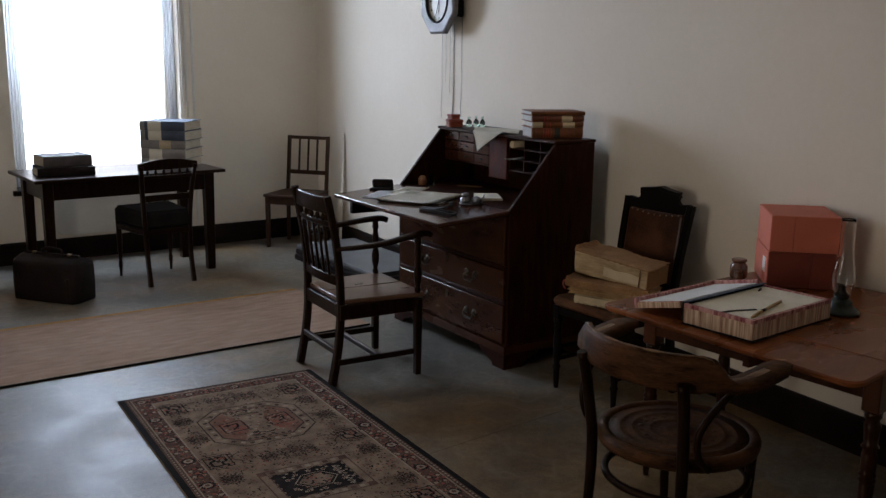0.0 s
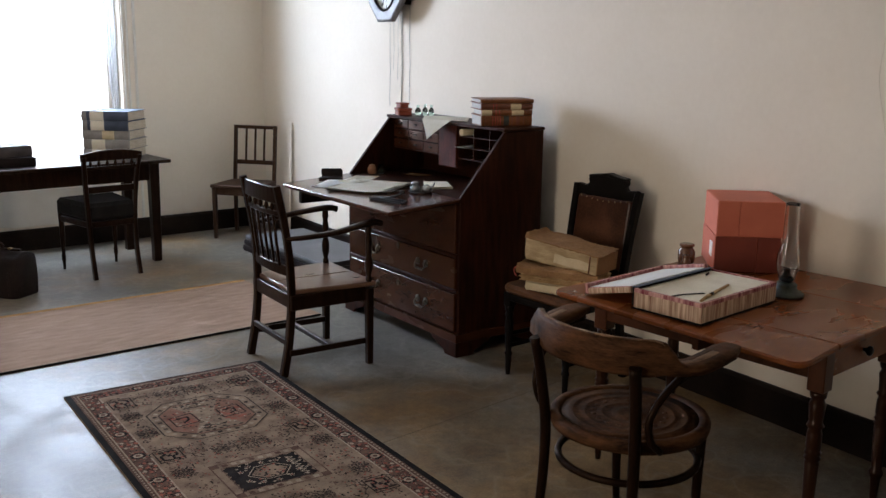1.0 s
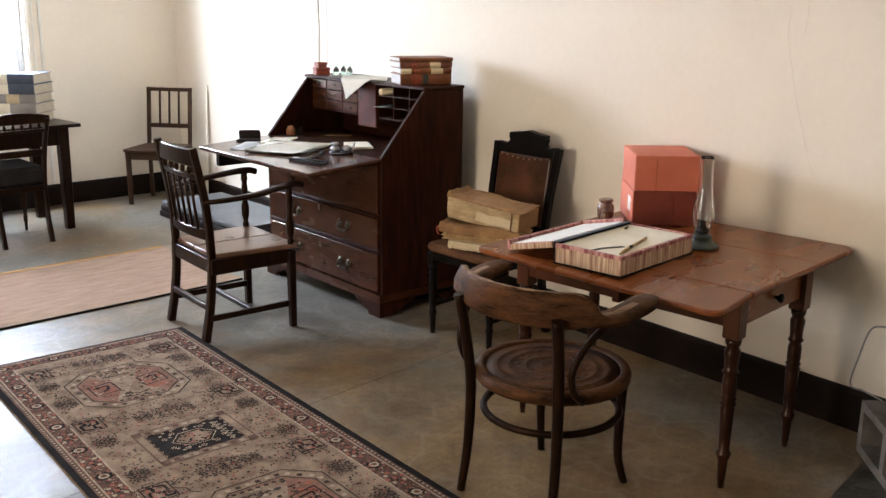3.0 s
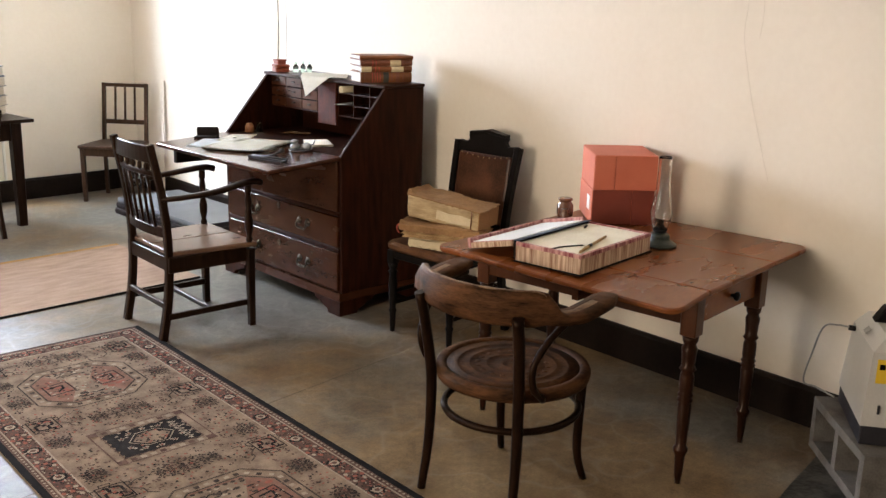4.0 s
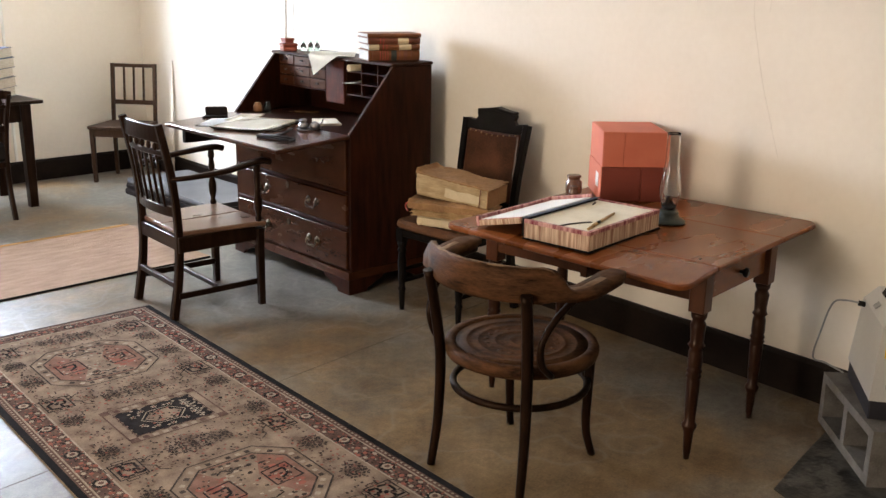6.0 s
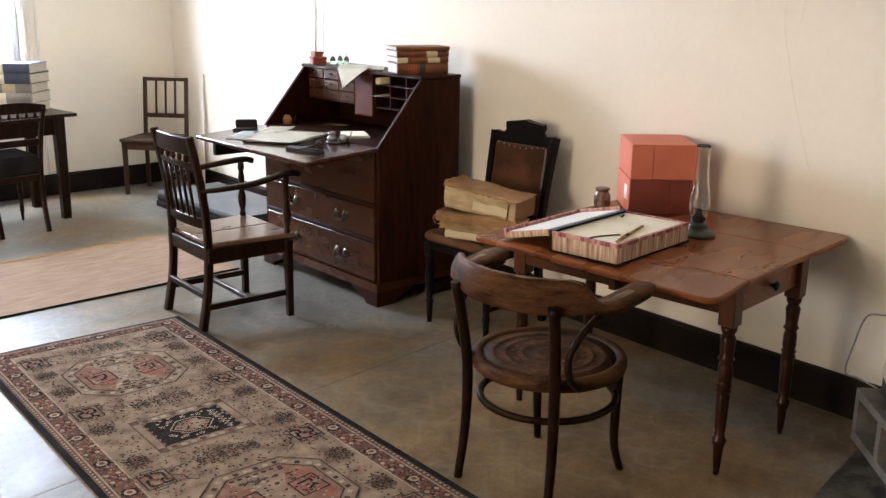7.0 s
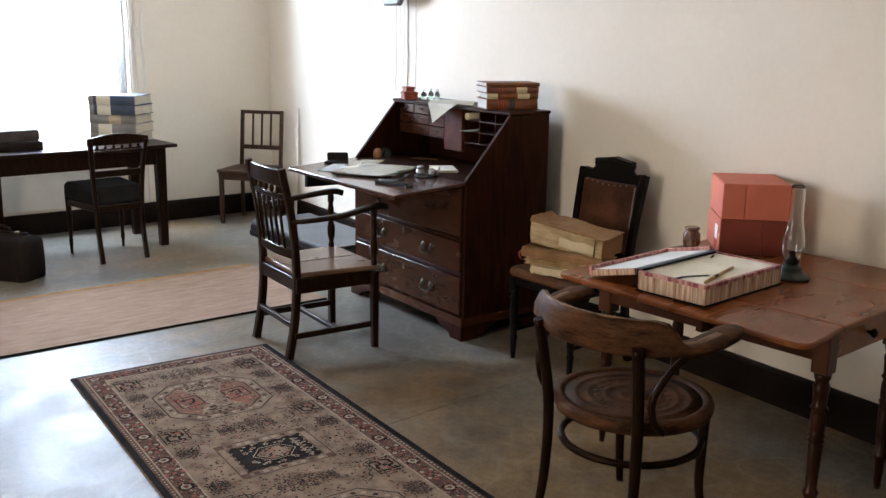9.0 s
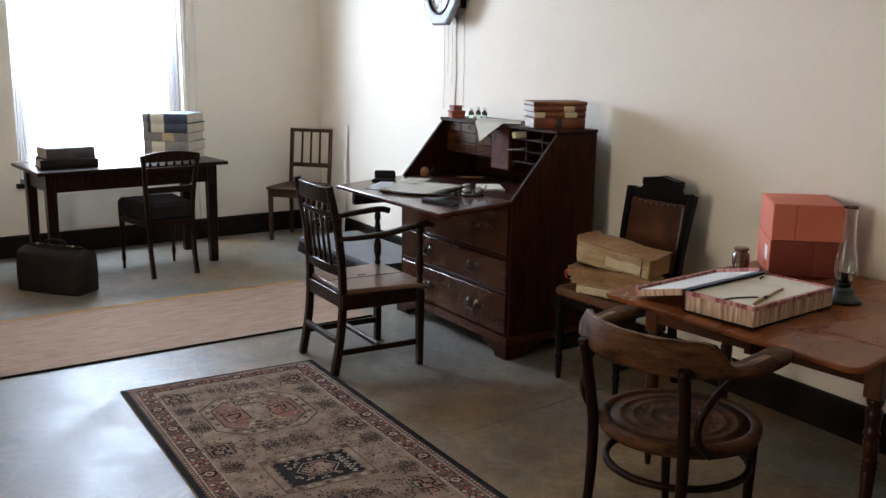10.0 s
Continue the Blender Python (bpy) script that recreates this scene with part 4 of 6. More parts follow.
part("front_rail", box(0.213, 0.238, -0.225, 0.225, 0.335, 0.41, 0.003), DARKOAK, arm)
part("back_rail", box(-0.200, -0.175, -0.195, 0.195, 0.34, 0.4095, 0.003), DARKOAK, arm)
for y0, y1 in ((-0.262, -0.002), (0.002, 0.262)):
    part("seat", prism([(-0.182, y0 * 0.84), (0.258, y0), (0.258, y1), (-0.182, y1 * 0.84)], 0.41, 0.434, "z", 0.005), SEATWOOD, arm, "worn plank seat")


def bow(z, x, half, dip, w, h, lift=0.0):
    pts = [(x - dip * (1 - (i / 5) ** 2), half * i / 5, z + lift * (1 - (i / 5) ** 2)) for i in range(-5, 6)]
    return sweep(pts, rect_section(w, h, 0.2), smooth=False)


part("crest_rail", bow(0.898, -0.240, 0.192, 0.020, 0.020, 0.080, 0.004), DARKOAK, arm)
part("lattice_rail", bow(0.808, -0.224, 0.190, 0.020, 0.018, 0.024), DARKOAK, arm)
part("lower_rail", bow(0.525, -0.192, 0.192, 0.020, 0.018, 0.050), DARKOAK, arm)
for i in range(5):
    y = -0.14 + i * 0.07
    part("bead", lathe([(0.006, 0), (0.011, 0.010), (0.012, 0.019), (0.011, 0.028), (0.006, 0.038)], 8, -0.246, y, 0.820), DARKOAK, arm)
for i in range(5):
    y = -0.13 + i * 0.065
    part("spindle", sweep([(-0.210, y, 0.545), (-0.240, y * 1.02, 0.798)], rect_section(0.013, 0.013, 0.2), up=(1, 0, 0)), DARKOAK, arm)

# ---------------------------------------------------------------- bentwood armchair
BENTM = pose(2.308, 1.928, 0, 0, 0, 4.0)          # faces +x
bent = thing("bentwood_armchair", BENTM, "worn bentwood armchair with a round embossed seat", "chair")
SZ, SR = 0.44, 0.259
part("seat_ring", lathe([(SR - 0.045, SZ - 0.040), (SR - 0.004, SZ - 0.040), (SR, SZ - 0.030), (SR + 0.002, SZ - 0.012), (SR - 0.004, SZ), (SR - 0.022, SZ + 0.003), (SR - 0.034, SZ - 0.002), (SR - 0.036, SZ - 0.010)], 40), BENTPALE, bent, "bent seat hoop")
part("seat_panel", lathe([(SR - 0.036, SZ - 0.012), (SR - 0.036, SZ - 0.004), (0.190, SZ - 0.005), (0.187, SZ - 0.003), (0.183, SZ - 0.005), (0.152, SZ - 0.006), (0.148, SZ - 0.0035), (0.142, SZ - 0.006), (0.095, SZ - 0.0065), (0.090, SZ - 0.004), (0.084, SZ - 0.0065), (0.045, SZ - 0.007), (0.040, SZ - 0.003), (0.030, SZ - 0.007), (0.012, SZ - 0.004)], 40), BENTPALE, bent, "embossed plywood seat panel")
for k in range(18):
    a = k * 2 * math.pi / 18
    part("embossed_petal", lathe([(0.004, 0), (0.009, 0.0008), (0.005, 0.0014)], 8, 0.118 * math.cos(a), 0.118 * math.sin(a), SZ - 0.0065), BENTPALE, bent)
part("stretcher_ring", tube([(0.232 * math.cos(2 * math.pi * i / 40), 0.226 * math.sin(2 * math.pi * i / 40), 0.292) for i in range(40)], 0.0125, 8, True), BENT, bent, "bent stretcher hoop")
for y in (-0.185, 0.185):
    pts = curve_points([(0.197, y * 0.97, 0.0), (0.172, y * 0.90, 0.10), (0.168, y * 0.90, 0.22), (0.178, y * 0.90, 0.42)], 5)
    part("front_leg", tube(pts, 0.017, 10, up=(1, 0, 0), scales=[0.78 + 0.3 * i / (len(pts) - 1) for i in range(len(pts))]), BENT, bent)
    pts = curve_points([(-0.240, y * 1.02, 0.0), (-0.215, y * 0.98, 0.18), (-0.210, y * 0.97, 0.40), (-0.232, y * 1.02, 0.58), (-0.255, y * 1.06, 0.70)], 5)
    part("back_leg", tube(pts, 0.018, 10, up=(1, 0, 0), scales=[0.8 + 0.22 * min(1, 2.2 * i / (len(pts) - 1)) for i in range(len(pts))]), BENT, bent)
    s = 1 if y > 0 else -1
    pts = curve_points([(0.075, y * 1.46, 0.690), (-0.04, y * 1.42, 0.676), (-0.150, y * 1.34, 0.625), (-0.210, y * 1.24, 0.545), (-0.195, y * 1.20, 0.465), (-0.140, y * 1.20, 0.412)], 6)
    part("arm_loop", tube(pts, 0.0115, 8, up=(0, 1, 0)), BENT, bent, "bent loop below the arm")
# the one bent rail: tall behind the sitter, flat along the arms
pts, sc = [], []
for i in range(41):
    f = i / 40 * 2 - 1
    a = f * 1.62
    if abs(a) <= 1.30:
        x, y = -0.02 - 0.268 * math.cos(a), 0.292 * math.sin(a) / math.sin(1.30)
    else:
        e = (abs(a) - 1.30) / 0.32
        x, y = -0.0917 + 0.195 * e, math.copysign(0.292 + 0.006 * math.sin(e * 3.1), a)
    tall = max(0.0, min(1.0, (1.12 - abs(a)) / 0.28))
    tall = tall * tall * (3 - 2 * tall)
    pts.append((x, y, 0.694 + 0.030 * tall + (0.020 * (abs(a) - 1.30) / 0.32 if abs(a) > 1.30 else 0.0)))
    end = 0.7 if i in (0, 40) else 1.0
    sc.append(((2.25 - 1.45 * tall) * end, (0.40 + 0.88 * tall) * end))
part("back_rail", sweep(pts, rect_section(0.036, 0.088, 0.28), scales=sc), BENTPALE, bent, "wide bent back rail and arms")
# pale strip on the rail's upper edge: rubbed wood and highlight in one colour
worn = [(p[0], p[1], p[2] + 0.044 * c[1] - 0.0012) for p, c in zip(pts, sc)][2:-2]
part("worn_lit_edge", sweep(worn, [(-0.011, 0.0), (0.011, 0.0), (0.008, 0.0022), (-0.008, 0.0022)], scales=[(0.75 + 0.25 * math.sin(i * 1.9) + (0.6 if i < 8 or i > 28 else 0), 1.0) for i in range(len(worn))]), RUBBED, bent, "pale rubbed upper edge with its highlight in the colour")

# ---------------------------------------------------------------- leather chair by the wall
LCH = pose(3.262, 3.160, 0, 0, 0, 181.0)          # faces -x
lch = thing("leather_chair", LCH, "black wooden chair with nailed brown leather back and seat", "chair")
lprof = [(0.012, 0.0), (0.014, 0.03), (0.017, 0.10), (0.021, 0.112), (0.015, 0.125), (0.019, 0.16), (0.023, 0.25), (0.017, 0.30), (0.024, 0.312), (0.016, 0.325), (0.024, 0.34), (0.024, 0.36)]
for y in (-0.195, 0.195):
    part("front_leg", add(lathe(lprof, 12, 0.195, y), box(0.172, 0.218, y - 0.023, y + 0.023, 0.355, 0.425, 0.003)), EBONY, lch, "turned black leg")
    post = curve_points([(-0.245, y * 0.90, 0.0), (-0.205, y * 0.90, 0.22), (-0.195, y * 0.92, 0.44), (-0.215, y * 0.96, 0.66), (-0.268, y * 1.02, 0.930)], 5)
    part("back_post", sweep(post, rect_section(0.034, 0.040, 0.15), up=(1, 0, 0), smooth=False), EBONY, lch)
part("seat_frame", box(-0.20, 0.215, -0.215, 0.215, 0.385, 0.425, 0.006), EBONY, lch)
part("seat", prism(round_corner(-0.205, 0.228, -0.228, 0.228, 0.05, (1, 1, 1, 1)), 0.425, 0.470, "z", 0.014), SEATTAN, lch, "padded brown leather seat")


def leaning(bm, z0=0.44):
    """Leans a back that is drawn upright along the posts."""
    for v in bm.verts:
        v.co.z *= 0.978
        v.co.x -= 0.075 * max(0.0, (v.co.z - z0)) ** 1.4 / 0.41
    return bm


part("back_pad", leaning(box(-0.212, -0.180, -0.172, 0.172, 0.555, 0.902, 0.012, 2)), LEATHER, lch, "brown leather back panel")
crest = [(-0.212, 0.900), (-0.212, 0.935), (-0.19, 0.955), (-0.135, 0.948), (-0.118, 0.965), (-0.128, 0.985), (-0.115, 0.998), (-0.05, 1.004), (0, 1.012), (0.05, 1.004), (0.115, 0.998), (0.128, 0.985), (0.118, 0.965), (0.135, 0.948), (0.19, 0.955), (0.212, 0.935), (0.212, 0.900), (0.15, 0.902), (0.05, 0.886), (-0.05, 0.886), (-0.15, 0.902)]
part("crest_rail", leaning(prism(crest, -0.214, -0.188, "x", 0.003)), EBONY, lch, "carved black crest")
part("crest_moulding", leaning(prism([(-0.118, 0.992), (-0.05, 0.998), (0, 1.006), (0.05, 0.998), (0.118, 0.992), (0.118, 1.006), (0.05, 1.014), (0, 1.024), (-0.05, 1.014), (-0.118, 1.006)], -0.220, -0.176, "x", 0.003)), EBONY, lch)
part("lower_rail", leaning(box(-0.212, -0.188, -0.19, 0.19, 0.515, 0.56, 0.004)), EBONY, lch)
for i in range(9):
    y = -0.148 + i * 0.037
    part("nail", leaning(add(bmesh.new(), lathe([(0.005, 0), (0.004, 0.003), (0.001, 0.004)], 6), Matrix.Translation((-0.181, y, 0.893 - 0.010 * math.cos(y * 14))) @ pose(0, 0, 0, 0, 90, 0))), BRASS, lch, "domed brass nail")
for z in (0.14, 0.20):
    part("side_stretcher", box(-0.20, 0.19, 0.185, 0.199, z, z + 0.02, 0.003), EBONY, lch)
    part("side_stretcher", box(-0.20, 0.19, -0.199, -0.185, z, z + 0.02, 0.003), EBONY, lch)

# ---------------------------------------------------------------- window table and its chair
FT = pose(1.365, 6.625, 0, 0, 0, 2.6)
FW, FD, FH = 1.355, 0.70, 0.762
ftab = thing("writing_table", FT, "dark brown wooden table below the window", "table")
part("tabletop", box(0, FW, 0, FD, FH - 0.024, FH, 0.004), DARKOAK, ftab)
for x, y in ((0.10, 0.10), (FW - 0.10, 0.10), (0.10, FD - 0.10), (FW - 0.10, FD - 0.10)):
    part("leg", sweep([(x, y, 0), (x, y, FH - 0.024)], rect_section(0.072, 0.072, 0.06), up=(1, 0, 0), scales=[0.8, 1.0], smooth=False), DARKOAK, ftab)
part("apron", box(0.137, FW - 0.137, 0.085, 0.107, 0.61, FH - 0.024), DARKOAK, ftab)
part("apron", box(0.137, FW - 0.137, FD - 0.107, FD - 0.085, 0.61, FH - 0.024), DARKOAK, ftab)
for x in (0.085, FW - 0.107):
    part("apron", box(x, x + 0.022, 0.137, FD - 0.137, 0.61, FH - 0.024), DARKOAK, ftab)

WCH = pose(2.178, 6.668, 0, 0, 0, 95.0)          # faces the window
wch = thing("side_chair", WCH, "dark side chair with ball-turned back and padded seat", "chair")
for y in (-0.175, 0.175):
    post = curve_points([(-0.235, y * 0.92, 0.0), (-0.195, y * 0.92, 0.22), (-0.185, y * 0.95, 0.44), (-0.20, y * 1.02, 0.64), (-0.235, y * 1.12, 0.845)], 5)
    part("back_post", sweep(post, rect_section(0.028, 0.034, 0.15), up=(1, 0, 0), smooth=False), DARKOAK, wch)
    part("front_leg", lathe([(0.010, 0), (0.012, 0.06), (0.018, 0.075), (0.013, 0.085), (0.018, 0.098), (0.012, 0.115), (0.017, 0.22), (0.020, 0.36), (0.022, 0.42)], 10, 0.225, y * 1.10), DARKOAK, wch, "turned front leg")
part("seat_frame", prism([(-0.195, -0.17), (0.238, -0.21), (0.238, 0.21), (-0.195, 0.17)], 0.355, 0.394, "z", 0.004), DARKOAK, wch)
part("seat", prism([(-0.20, -0.175), (0.248, -0.218), (0.248, 0.218), (-0.20, 0.175)], 0.395, 0.522, "z", 0.024), SEATCLOTH, wch, "thick black padded seat")
crest = [(-0.215, 0.815), (-0.215, 0.862), (-0.16, 0.872), (-0.08, 0.884), (0, 0.888), (0.08, 0.884), (0.16, 0.872), (0.215, 0.862), (0.215, 0.815)]
part("crest_rail", prism(crest, -0.244, -0.222, "x", 0.003), DARKOAK, wch)
part("back_rail", bow(0.765, -0.222, 0.185, 0.0, 0.018, 0.022), DARKOAK, wch)
part("lower_rail", bow(0.615, -0.197, 0.178, 0.0, 0.018, 0.045), DARKOAK, wch)
for i in range(6):
    part("ball", lathe([(0.004, 0), (0.010, 0.008), (0.012, 0.019), (0.010, 0.030), (0.004, 0.040)], 8, -0.226, -0.145 + i * 0.058, 0.775), DARKOAK, wch)

# ---------------------------------------------------------------- chair in the corner
CCH = pose(3.588, 7.255, 0, 0, 0, 218.0)
cch = thing("corner_chair", CCH, "brown wooden chair with four plain back slats", "chair")
for y in (-0.19, 0.19):
    part("front_leg", sweep([(0.185, y, 0), (0.185, y, 0.43)], rect_section(0.036, 0.036, 0.1), up=(1, 0, 0), scales=[0.8, 1], smooth=False), BROWNWOOD, cch)
    post = [(-0.185, y * 0.95, 0.0), (-0.180, y * 0.95, 0.44), (-0.233, y * 0.95, 0.914)]
    part("back_post", sweep(post, rect_section(0.027, 0.030, 0.1), up=(1, 0, 0), smooth=False), BROWNWOOD, cch)
    part("side_rail", box(-0.165, 0.167, y - 0.01, y + 0.01, 0.37, 0.43), BROWNWOOD, cch)
part("front_rail", box(0.175, 0.197, -0.172, 0.172, 0.37, 0.43), BROWNWOOD, cch)
part("seat", prism([(-0.19, -0.20), (0.215, -0.218), (0.215, 0.218), (-0.19, 0.20)], 0.43, 0.455, "z", 0.005), BROWNWOOD, cch)
part("crest_rail", box(-0.246, -0.222, -0.168, 0.168, 0.884, 0.912, 0.003), BROWNWOOD, cch)
part("lower_rail", box(-0.212, -0.190, -0.165, 0.165, 0.585, 0.62, 0.003), BROWNWOOD, cch)
for i in range(3):
    y = -0.083 + i * 0.083
    part("slat", sweep([(-0.201, y, 0.615), (-0.232, y, 0.888)], rect_section(0.012, 0.015, 0.1), up=(0, 1, 0), smooth=False), BROWNWOOD, cch)
stick = part("leaning_board", box(-0.003, 0.003, -0.024, 0.024, 0, 0.95, 0.001), PLASTER)
stick.matrix_world = pose(3.905, 7.10, 0.0, 0, 2.4, -4)
tagged(stick, "narrow pale board leaning against the corner wall", "board")

# ---------------------------------------------------------------- clock
CLK = Matrix.Translation((wall_x(5.355), 5.355, 1.968)) @ pose(0, 0, 0, 0, 0, -math.degrees(math.atan(WS)))
clock = thing("wall_clock", CLK, "octagonal weathered wooden wall clock with white dial", "clock")
part("case", box(-0.100, -0.001, -0.135, 0.135, -0.105, 0.16, 0.006), EBONY, clock, "black box behind the dial")
bm = bmesh.new()
inner = [(0.138 * math.cos(2 * math.pi * i / 32), 0.138 * math.sin(2 * math.pi * i / 32)) for i in range(32)]


def octo_at(a):
    """The octagon's edge at an angle."""
    q = ((a + math.pi / 8) % (math.pi / 4)) - math.pi / 8
    r = 0.215 / math.cos(q)
    return r * math.cos(a), r * math.sin(a)


rings = []
for x, rad in ((-0.100, None), (-0.128, None), (-0.136, 0.93), (-0.136, "i"), (-0.112, "i2")):
    ring = []
    for i in range(32):
        a = 2 * math.pi * i / 32 + math.pi / 8
        if rad == "i":
            y, z = 0.150 * math.cos(a), 0.150 * math.sin(a)
        elif rad == "i2":
            y, z = 0.138 * math.cos(a), 0.138 * math.sin(a)
        else:
            y, z = octo_at(a)
            y, z = y * (rad or 1), z * (rad or 1)
        ring.append(bm.verts.new((x, y, z)))
    rings.append(ring)
for a, c in zip(rings, rings[1:]):
    for i in range(32):
        bm.faces.new((a[i], a[(i + 1) % 32], c[(i + 1) % 32], c[i]))
bmesh.ops.recalc_face_normals(bm, faces=bm.faces[:])
part("octagonal_frame", bm, CLOCKCASE, clock, "grey weathered octagonal frame")
part("bezel", tube([(-0.134, 0.140 * math.cos(2 * math.pi * i / 32), 0.140 * math.sin(2 * math.pi * i / 32)) for i in range(32)], 0.009, 6, True, up=(1, 0, 0)), EBONY, clock, "black dial ring")
part("dial", prism([(0.139 * math.cos(2 * math.pi * i / 32), 0.139 * math.sin(2 * math.pi * i / 32)) for i in range(32)], -0.114, -0.108, "x"), DIAL, clock, "white enamel dial")
for i in range(12):
    a = i * math.pi / 6
    part("hour_mark", prism([(0.105 * math.sin(a + d) * k, 0.105 * math.cos(a + d) * k) for d, k in ((-0.04, 1), (0.04, 1), (0.035, 1.2), (-0.035, 1.2))], -0.1155, -0.114, "x"), EBONY, clock)
part("hand", prism([(0.003, 0), (0.0035, -0.07), (0, -0.085), (-0.0035, -0.07), (-0.003, 0)], -0.118, -0.1165, "x"), EBONY, clock, "black hour hand")
hand2 = part("minute_hand", prism([(0.003, 0.02), (0.003, -0.105), (0, -0.12), (-0.003, -0.105), (-0.003, 0.02)], -0.1205, -0.119, "x"), EBONY, clock, "black long hand")
hand2.matrix_local = pose(0, 0, 0, 20, 0, 0)

# wires on the wall below the clock
for y, z0, z1, r, mt in ((5.49, 1.19, 1.80, 0.0013, GREY), (5.44, 1.43, 1.80, 0.0011, GREY), (5.385, 1.36, 1.80, 0.0011, GREY), (5.345, 1.20, 1.82, 0.0026, PLASTER), (5.333, 1.205, 1.82, 0.0018, GREY), (5.235, 1.205, 1.88, 0.0016, GREY)):
    pts = [(wall_x(y) - 0.006, y + 0.006 * math.sin(i * 1.3) * (i % 3 == 1), z0 + (z1 - z0) * i / 10) for i in range(11)]
    ob = part("clock_wire", tube(pts, r, 6, up=(1, 0, 0)), mt)
    tagged(ob, "thin wire running down the wall below the clock", "wire", "wires below the clock")

# ---------------------------------------------------------------- books


def book(name, m, w, d, h, cover, label, bands=(), category="book", group="", pages=PAGES, board=0.0035):
    """A closed book lying flat: spine along x at y = 0, fore-edge at y = d. bands: (x0, x1, material) on the spine."""
    b = thing(name, m, label, category, group)
    sp = [(-0.003 - 0.006 * math.sin(math.pi * i / 6), board * 0.2 + (h - board * 0.4) * i / 6) for i in range(7)]
    poly = sp + [(d, h), (d, h - board), (0.006, h - board), (0.006, board), (d, board), (d, 0.0)]
    part("cover", prism(poly, 0, w, "x"), cover, b)
    part("page_block", box(0.006, w - 0.006, 0.004, d - 0.006, board, h - board), pages, b, "aged page edges")
    for x0, x1, mt in bands:
        sp2 = [(y - 0.0010, z) for y, z in sp]
        part("spine_band", prism(sp2 + [(y + 0.0006, z) for y, z in sp[::-1]], x0, x1, "x"), mt, b)
    return b


g = "books on the bureau"
BK = DESK @ pose(0.262, 0.182, 0, 0, 0, -21)
z = 1.1885
for i, (w, d, h, cov, lab, dx, bands) in enumerate((
        (0.285, 0.185, 0.055, CALF, "thick tan calf-bound book with red and black spine labels", 0.0, ((0.062, 0.066, REDLEATHER), (0.076, 0.080, REDLEATHER), (0.090, 0.094, REDLEATHER), (0.104, 0.108, REDLEATHER), (0.125, 0.155, BLACKLABEL), (0.02, 0.024, DARKCALF), (0.170, 0.176, DARKCALF), (0.195, 0.215, DARKCALF), (0.235, 0.239, DARKCALF))),
        (0.280, 0.185, 0.030, CALF, "tan calf-bound book with cream spine label", 0.003, ((0.0, 0.055, CREAMLABEL), (0.165, 0.232, CREAMLABEL), (0.075, 0.079, REDLEATHER), (0.095, 0.099, REDLEATHER), (0.245, 0.249, DARKCALF))),
        (0.290, 0.190, 0.033, DARKCALF, "dark calf-bound book with cream spine label", -0.002, ((0.165, 0.225, CREAMLABEL), (0.066, 0.070, REDLEATHER), (0.084, 0.088, REDLEATHER), (0.100, 0.104, CALF), (0.25, 0.254, CALF))),
        (0.295, 0.190, 0.022, CALF, "thin tan leather-bound book", -0.004, ((0.05, 0.054, DARKCALF), (0.22, 0.224, DARKCALF))))):
    book("book", BK @ pose(dx, 0, z, 0, 0, (0.8, -1.2, 0.6, -0.5)[i]), w, d, h, cov, lab, bands, "book", g, BOOKPAGES)
    z += h + 0.0006

g = "ledgers on the window table"
LB = pose(2.225, 7.10, 0, 0, 0, -45)
z = FH + 0.0006
for i, (h, cov, b1, ang) in enumerate(((0.066, GREYCLOTH, PAPER, 1.5), (0.070, GREYCLOTH, PAPER, -1.0), (0.064, GREYCLOTH, CREAMLABEL, 2.0), (0.070, NAVY, PAPER, -1.5), (0.069, NAVY, PAPER, 0.5))):
    book("ledger", LB @ pose(0.004 * (i % 2), 0, z, 0, 0, ang), 0.352, 0.30, h, cov, ("large grey cloth-bound ledger with pale spine label" if cov == GREYCLOTH else "large navy cloth-bound ledger with pale spine label"), ((0.065, 0.17, b1) if i != 2 else (0.15, 0.24, b1), (0.0, 0.04, GREYCLOTH)), "book", g, PAGES)
    z += h + 0.0006
g = "dark books on the window table"
book("ledger", pose(1.425, 6.80, FH + 0.0006, 0, 0, -3), 0.375, 0.25, 0.062, BLACKLEATHER, "thick black leather ledger", (), "book", g)
book("ledger", pose(1.475, 6.83, FH + 0.0632, 0, 0, 6), 0.33, 0.23, 0.072, GREYBROWN, "thick worn grey-brown ledger lying on another", (), "book", g)

g = "dark volumes on the floor"
z = 0.0
for i, (h, ang) in enumerate(((0.045, 2), (0.042, -2), (0.040, 1))):
    top_one = i == 2
    book("dark_volume", pose(3.305 + 0.006 * i, 6.74 - 0.012 * i, z, 0, 0, -92 + 0.3 * ang), 1.22, 0.50, h, SLATE if top_one else BLACKLEATHER, "large slate-grey portfolio lying on black volumes" if top_one else "large flat black-bound volume stacked on the floor", (), "book", g, GREYPLASTIC)
    z += h + 0.0006

# ---------------------------------------------------------------- on the bureau
sheet = bmesh.new()
grid = []
for i in range(15):
    row = []
    for j in range(15):
        a, b2 = i / 14, j / 14
        x, y = 0.132 + 0.19 * a + 0.19 * b2, 0.585 + 0.215 * a - 0.195 * b2
        d = max(0.0, 0.272 - x)
        zz = 1.1905 - 0.80 * d + (0.006 * math.sin(7 * a + 3 * b2) + 0.006) * (1 if d == 0 else 1.4)
        row.append(sheet.verts.new((x + 0.45 * d - 0.006 * (d > 0), y, zz)))
    grid.append(row)
for i in range(14):
    for j in range(14):
        f = sheet.faces.new((grid[i][j], grid[i + 1][j], grid[i + 1][j + 1], grid[i][j + 1]))
        f.smooth = True
